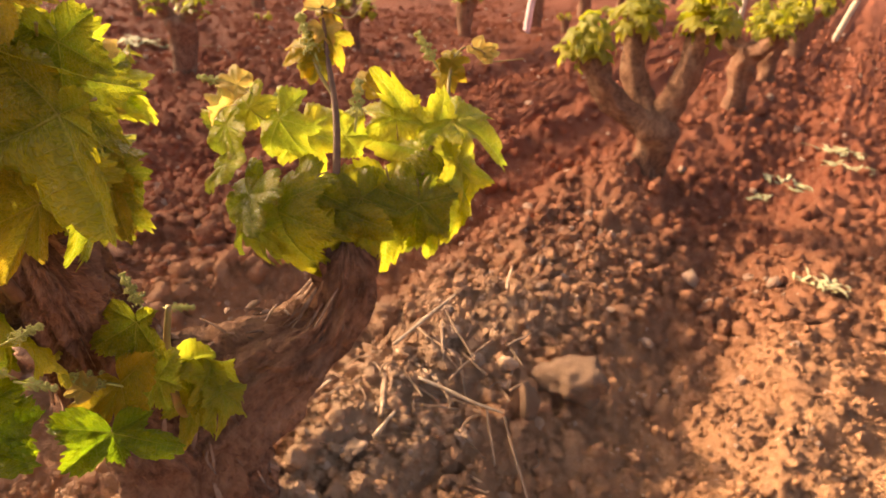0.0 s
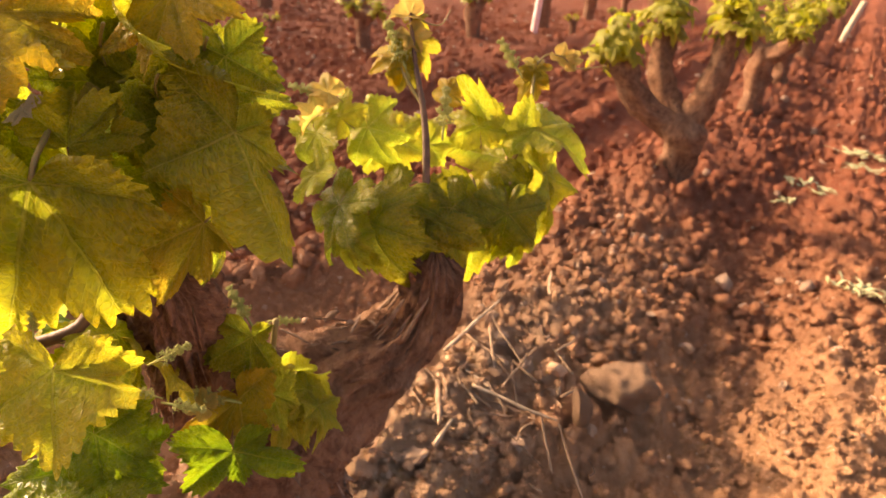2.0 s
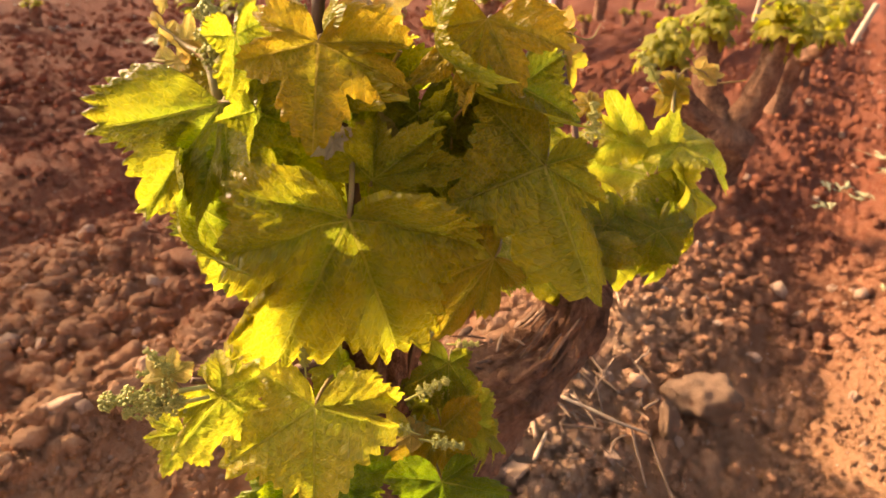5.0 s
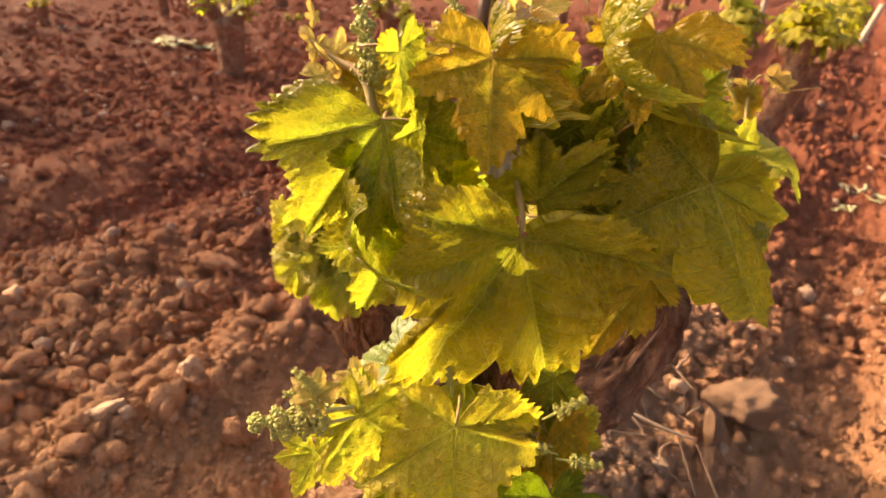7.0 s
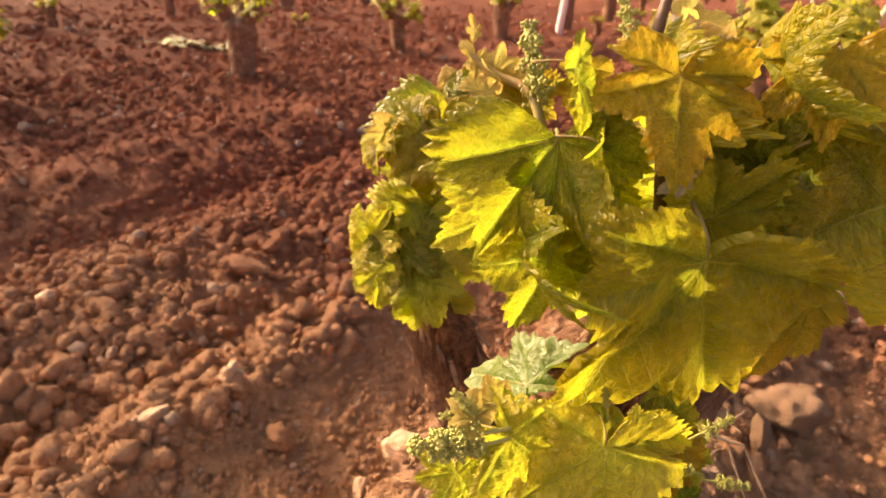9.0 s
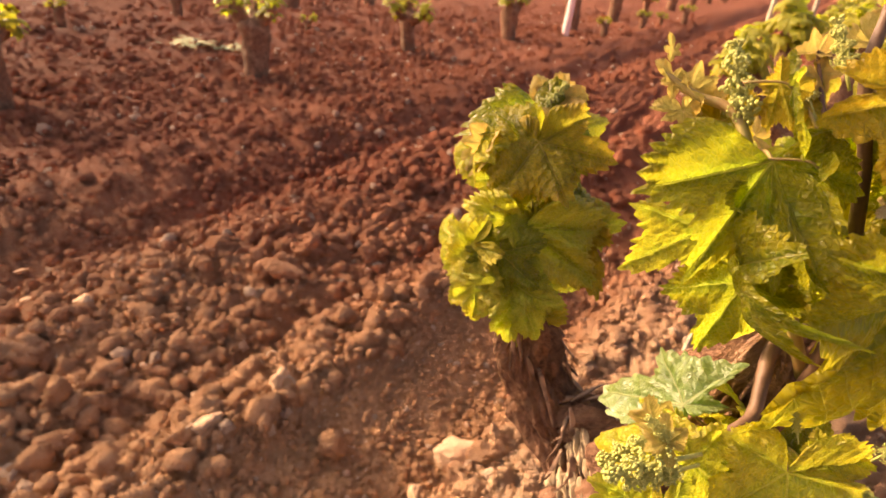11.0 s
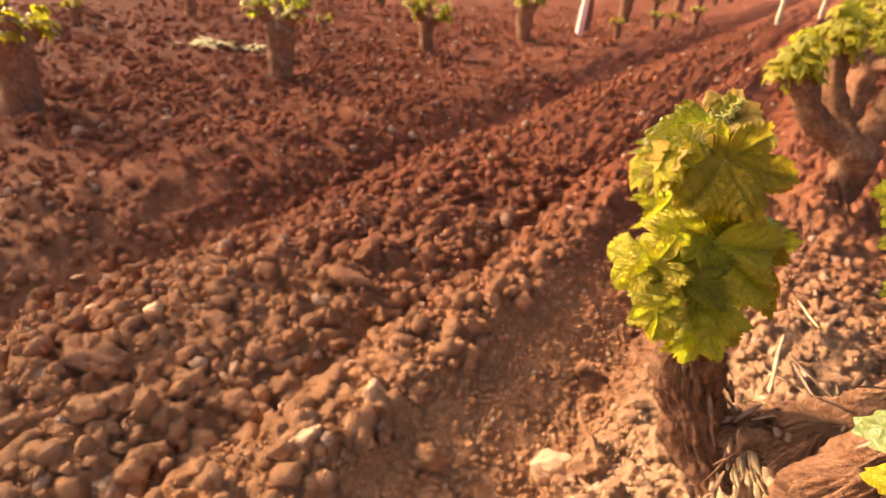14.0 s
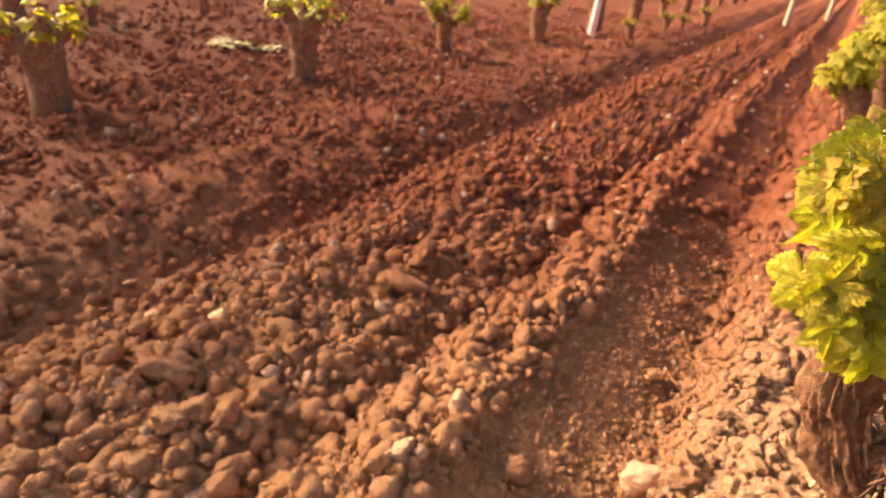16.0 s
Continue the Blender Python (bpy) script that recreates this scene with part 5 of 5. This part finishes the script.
# ---- the other vines ----
def bush_vine(name, seed, label, leaves=70, height=0.78, fine=True, fork=0.5, tops=None, girth=0.075):
    """A bush vine at the origin: trunk, arms and tufts of leaves on short shoots."""
    rng = np.random.RandomState(seed)
    v = new(name)
    tagged(v, label, "grapevine", "bush vines")
    hz = height * fork
    v1, f1 = tube([(0, 0, -0.15, girth * 1.05), (0.01, 0, 0.0, girth * 0.9), (0.015, 0.01, hz * 0.6, girth), (0.0, 0.0, hz, girth * 1.15), (0, 0, hz + 0.05, girth * 0.5)], 24 if fine else 14, 6 if fine else 3, 0.03, seed, 16.0)
    part("trunk", bark_mesh("trunk", v1, f1, 24 if fine else 14), v)
    arms = 3
    a0 = rng.uniform(0, 6.28)
    pieces = []
    for k in range(arms):
        a = a0 + k * 2.09 + rng.uniform(-0.4, 0.4)
        r = rng.uniform(0.13, 0.24)
        top = np.array((r * math.cos(a), r * math.sin(a), height * rng.uniform(0.60, 0.72)))
        if tops:
            top = np.array(tops[k])
        mid = np.array((0.7 * top[0], 0.7 * top[1], hz * 0.6 + 0.4 * top[2]))
        va, fa = tube([(0, 0, hz - 0.03, 0.05), (*mid, 0.05), (*(mid * 0.3 + top * 0.7), 0.045), (*top, 0.04), (*(top + np.array((0, 0, 0.03))), 0.01)], 18 if fine else 9, 6 if fine else 3, 0.02, seed + k, 16.0)
        arm = part("arm", bark_mesh("arm", va, fa, 18 if fine else 9), v)
        for j in range(leaves // arms):
            d = rng.normal(size=3)
            d /= np.linalg.norm(d)
            c = top + np.array((0, 0, 0.055 if fine else 0.0)) + d * np.array((0.10, 0.10, 0.095)) * rng.uniform(0.5, 1.1)
            tip = Vector((d[0], d[1], -0.5 + rng.uniform(-0.5, 0.7)))
            nn = Vector((d[0] * 0.8, d[1] * 0.8, 0.7 + rng.uniform(-0.4, 0.4)))
            pieces.append((arm, c, tip, nn, rng.uniform(0.038, 0.064), int(rng.randint(6))))
    if fine:
        for arm, c, tip, nn, s, k in pieces:
            part("leaf", BLADES["mid"][k], arm, turned(c, tip, nn, s))
    else:
        verts, faces, uv, o = [], [], [], 0
        for arm, c, tip, nn, s, k in pieces:
            me = BLADES["low"][k]
            m = np.array(turned(c, tip, nn, s))
            co = np.array([x.co[:] for x in me.vertices])
            verts.append(co @ m[:3, :3].T + m[:3, 3])
            for poly in me.polygons:
                faces.append(tuple(i + o for i in poly.vertices))
                uv += [me.uv_layers[0].data[i].uv[:] for i in poly.loop_indices]
            o += len(co)
        me = mesh_of("crown", np.vstack(verts), faces, LEAF_FAR)
        layer = me.uv_layers.new(name="blade")
        layer.data.foreach_set("uv", np.array(uv, np.float32).ravel())
        part("crown", me, v)
    return v


BLADES["low"] = [leaf_blade("leaf", LEAF_FAR, 14, 2, 50 + s, 0.25, 0.2, 0.14, 1.0, 0) for s in range(6)]


def stand(v, x, y, turn, size=1.0):
    z = float(lie(*[np.atleast_1d(c) for c in to_row(x, y)])[0]) - 0.01
    v.matrix_basis = pose(x, y, z, 0, 0, turn) @ Matrix.Scale(size, 4)
    return v


def copied(v, x, y, turn, size=1.0):
    z = float(lie(*[np.atleast_1d(c) for c in to_row(x, y)])[0]) - 0.01
    c = copy_thing(v, pose(x, y, z, 0, 0, turn))
    c.scale = (size, size, size)
    return c


stand(bush_vine("grapevine", 31, "bush vine with forked trunk and yellow-green leaf tufts", 129, 0.80, True, 0.30, ((-0.30, 0.01, 0.49), (-0.10, 0.17, 0.58), (0.118, 0.018, 0.61)), 0.07), 0.80, 2.55, 0)
stand(bush_vine("grapevine", 33, "bush vine with short trunk and yellow-green leaves", 99, 0.78), 1.85, 4.30, 70)
stand(bush_vine("grapevine", 35, "bush vine with short trunk and yellow-green leaves", 99, 0.78), 2.60, 5.57, 140)
far_a = stand(bush_vine("grapevine", 41, "distant bush vine with thick trunk and yellow leaves", 60, 0.88, False, 0.5, None, 0.11), -3.18, 3.59, 0)
far_b = stand(bush_vine("grapevine", 43, "distant bush vine with thick trunk and yellow leaves", 60, 0.80, False, 0.48, None, 0.10), -2.07, 4.95, 50)
far_c = stand(bush_vine("grapevine", 45, "distant bush vine with slim trunk and yellow leaves", 54, 0.74, False, 0.45, None, 0.075), -1.05, 6.65, 100)
copied(far_b, 0.06, 8.28, 200)
kinds = (far_a, far_b, far_c)
rng = np.random.RandomState(8)
for k in range(3, 14):
    copied(kinds[k % 3], 0.06 + (k - 2) * 1.0, 8.28 + (k - 2) * 1.69, rng.uniform(0, 360), rng.uniform(0.85, 1.05))
for row in range(1, 4):
    for k in range(-2, 11):
        x, y = -2.07 - 3.1 * row + k * 1.0 + rng.uniform(-0.15, 0.15), 4.95 + 1.85 * row + k * 1.69 + rng.uniform(-0.2, 0.2)
        copied(kinds[(k + row) % 3], x, y, rng.uniform(0, 360), rng.uniform(0.85, 1.05))
for k in range(9):
    copied(kinds[k % 3], 3.55 + k * 0.97, 7.2 + k * 1.69, rng.uniform(0, 360), rng.uniform(0.85, 1.0))


# low, lately cut-back vines between the far rows
copied(kinds[0], 1.44, 9.35, 0, 0.46)
copied(kinds[1], 2.18, 10.19, 40, 0.50)
copied(kinds[2], 2.66, 10.90, 80, 0.42)
copied(kinds[0], 3.27, 11.63, 120, 0.50)
copied(kinds[1], -4.59, 6.82, 160, 0.50)
copied(kinds[2], -2.28, 7.77, 200, 0.40)


# ---- stakes among the vines ----
def stake(x, y, height, radius, lean, mat, label):
    z = float(lie(*[np.atleast_1d(c) for c in to_row(x, y)])[0])
    v, f = tube([(0, 0, -0.1, radius), (0, 0, 0.0, radius), (lean * 0.5, 0, height * 0.5, radius * 0.97), (lean, 0, height - 0.01, radius * 0.95), (lean, 0, height, radius * 0.8)], 14, 3, radius * 0.06, 3)
    ob = new("stake", mesh_of("stake", v, f, mat))
    ob.location = (x, y, z)
    return tagged(ob, label, "stake", "stakes")


stake(0.92, 9.35, 0.85, 0.050, 0.05, POST, "pale pinkish stake standing in the soil")
stake(5.1, 12.6, 0.9, 0.05, 0.02, WOODPOST, "pale weathered stake in the far row")
stake(6.9, 14.6, 0.9, 0.05, 0.02, WOODPOST, "pale weathered stake in the far row")
stake(5.35, 9.75, 0.55, 0.045, 0.14, WOODPOST, "leaning pale weathered stake beside the vines")


# ---- dry twigs on the mound ----
def twig(points, radius, label="bleached dry twig lying on the soil", mat=None):
    (xa, ya, ha), (xb, yb, hb) = points[0], points[-1]
    za, zb = surface(xa, ya) + ha, surface(xb, yb) + hb
    pts = [(x, y, za + (zb - za) * i / 3 + 0.12 * radius * (i % 2), radius * k) for i, ((x, y, h), k) in enumerate(zip(points, (0.8, 1.0, 0.9, 0.6)))]
    v, f = tube(pts, 7, 5, radius * 0.3, 4)
    return tagged(new("twig", mesh_of("twig", v, f, mat or TWIG)), label, "twig", "dry twigs")


twig([(-0.031, 1.063, 0.03), (0.03, 1.05, 0.028), (0.09, 1.035, 0.026), (0.146, 1.032, 0.028)], 0.0042)
twig([(-0.275, 0.962, 0.03), (-0.252, 0.975, 0.04), (-0.228, 0.990, 0.042), (-0.198, 1.006, 0.035)], 0.0048)
twig([(-0.090, 1.155, 0.03), (-0.048, 1.228, 0.045), (-0.008, 1.30, 0.05), (0.038, 1.376, 0.05)], 0.0042)
twig([(-0.098, 1.130, 0.02), (-0.098, 1.07, 0.028), (-0.094, 1.0, 0.028), (-0.092, 0.945, 0.02)], 0.0065, "thick grey dry stem lying on the mound", LITTER)
twig([(-0.099, 0.895, 0.03), (-0.085, 0.93, 0.035), (-0.07, 0.97, 0.03), (-0.055, 1.0, 0.03)], 0.004)
twig([(-0.085, 1.185, 0.025), (-0.05, 1.15, 0.03), (-0.02, 1.12, 0.03), (0.01, 1.085, 0.025)], 0.004)
twig([(0.174, 1.462, 0.02), (0.18, 1.52, 0.03), (0.19, 1.57, 0.04), (0.198, 1.617, 0.04)], 0.003)
twig([(1.62, 1.95, 0.02), (1.68, 1.97, 0.03), (1.74, 1.98, 0.03), (1.80, 2.0, 0.02)], 0.005)
rng = np.random.RandomState(21)
for i in range(40):
    x, y, a, L = -0.02 + rng.normal() * 0.09, 1.03 + rng.normal() * 0.10, rng.uniform(0, 6.28), rng.uniform(0.03, 0.10)
    d = (math.cos(a) * L / 3, math.sin(a) * L / 3)
    bow = rng.uniform(-0.012, 0.012)
    twig([(x + d[0] * k + bow * k * (3 - k) / 2, y + d[1] * k - bow * k * (3 - k) / 2, 0.012 + rng.uniform(0, 0.012)) for k in range(4)], rng.uniform(0.0008, 0.0018), "thin dry brown twig in the litter under the vine", LITTER)


# ---- small weeds ----
def weed(x, y, size, seed, leaves=26):
    """A flat tuft of small dry grey-green leaves."""
    rng = np.random.RandomState(seed)
    z = surface(x, y)
    w = new("weed")
    w.location = (x, y, z)
    tagged(w, "wilted grey-green weed tuft on bare soil", "weed", "weeds")
    for k in range(leaves):
        a, L, wd = rng.uniform(0, 6.28), size * rng.uniform(0.4, 1.0), size * rng.uniform(0.10, 0.2)
        o = np.array((rng.normal() * size * 0.45, rng.normal() * size * 0.3, 0.0))
        rise = rng.uniform(0.2, 0.8)
        dx, dy = math.cos(a), math.sin(a)
        verts, faces = [], []
        for i in range(6):
            q = i / 5
            c = o + np.array((dx * L * q, dy * L * q, rise * L * (q - 0.8 * q * q) + 0.008))
            half = wd * math.sin(math.pi * min(q + 0.08, 1)) * 0.5
            sd = np.array((-dy, dx, 0.25 * math.sin(3 * k + 5 * q))) * half
            verts += [c - sd, c - np.array((0, 0, 0.15 * half)), c + sd]
            if i:
                b = (i - 1) * 3
                faces += [(b, b + 1, b + 4, b + 3), (b + 1, b + 2, b + 5, b + 4)]
        ob = part("leaf", mesh_of("leaf", [v + np.array((x, y, z)) for v in verts], faces, WEED), w)
        ob.modifiers.new("thick", "SOLIDIFY").thickness = 0.0012
    return w


weed(1.256, 1.88, 0.085, 1)
weed(1.64, 3.05, 0.12, 2)
weed(1.42, 2.78, 0.07, 6)
weed(2.14, 3.47, 0.13, 3)
weed(2.05, 3.25, 0.10, 7)
weed(-3.03, 6.2, 0.26, 4, 40)
weed(-2.72, 6.35, 0.2, 5, 30)
rng = np.random.RandomState(27)
for i in range(15):
    x, y, a, L = rng.uniform(-0.06, 0.20), rng.uniform(0.92, 1.32), rng.uniform(0.6, 2.6), rng.uniform(0.03, 0.075)
    dx, dy = L * math.cos(a), L * math.sin(a)
    twig([(x - dx, y - dy, 0.025), (x - dx * 0.3, y - dy * 0.3, 0.03), (x + dx * 0.4, y + dy * 0.3, 0.03), (x + dx, y + dy, 0.028)], rng.uniform(0.0018, 0.0036), "thin brown dry stem lying on the mound", LITTER)
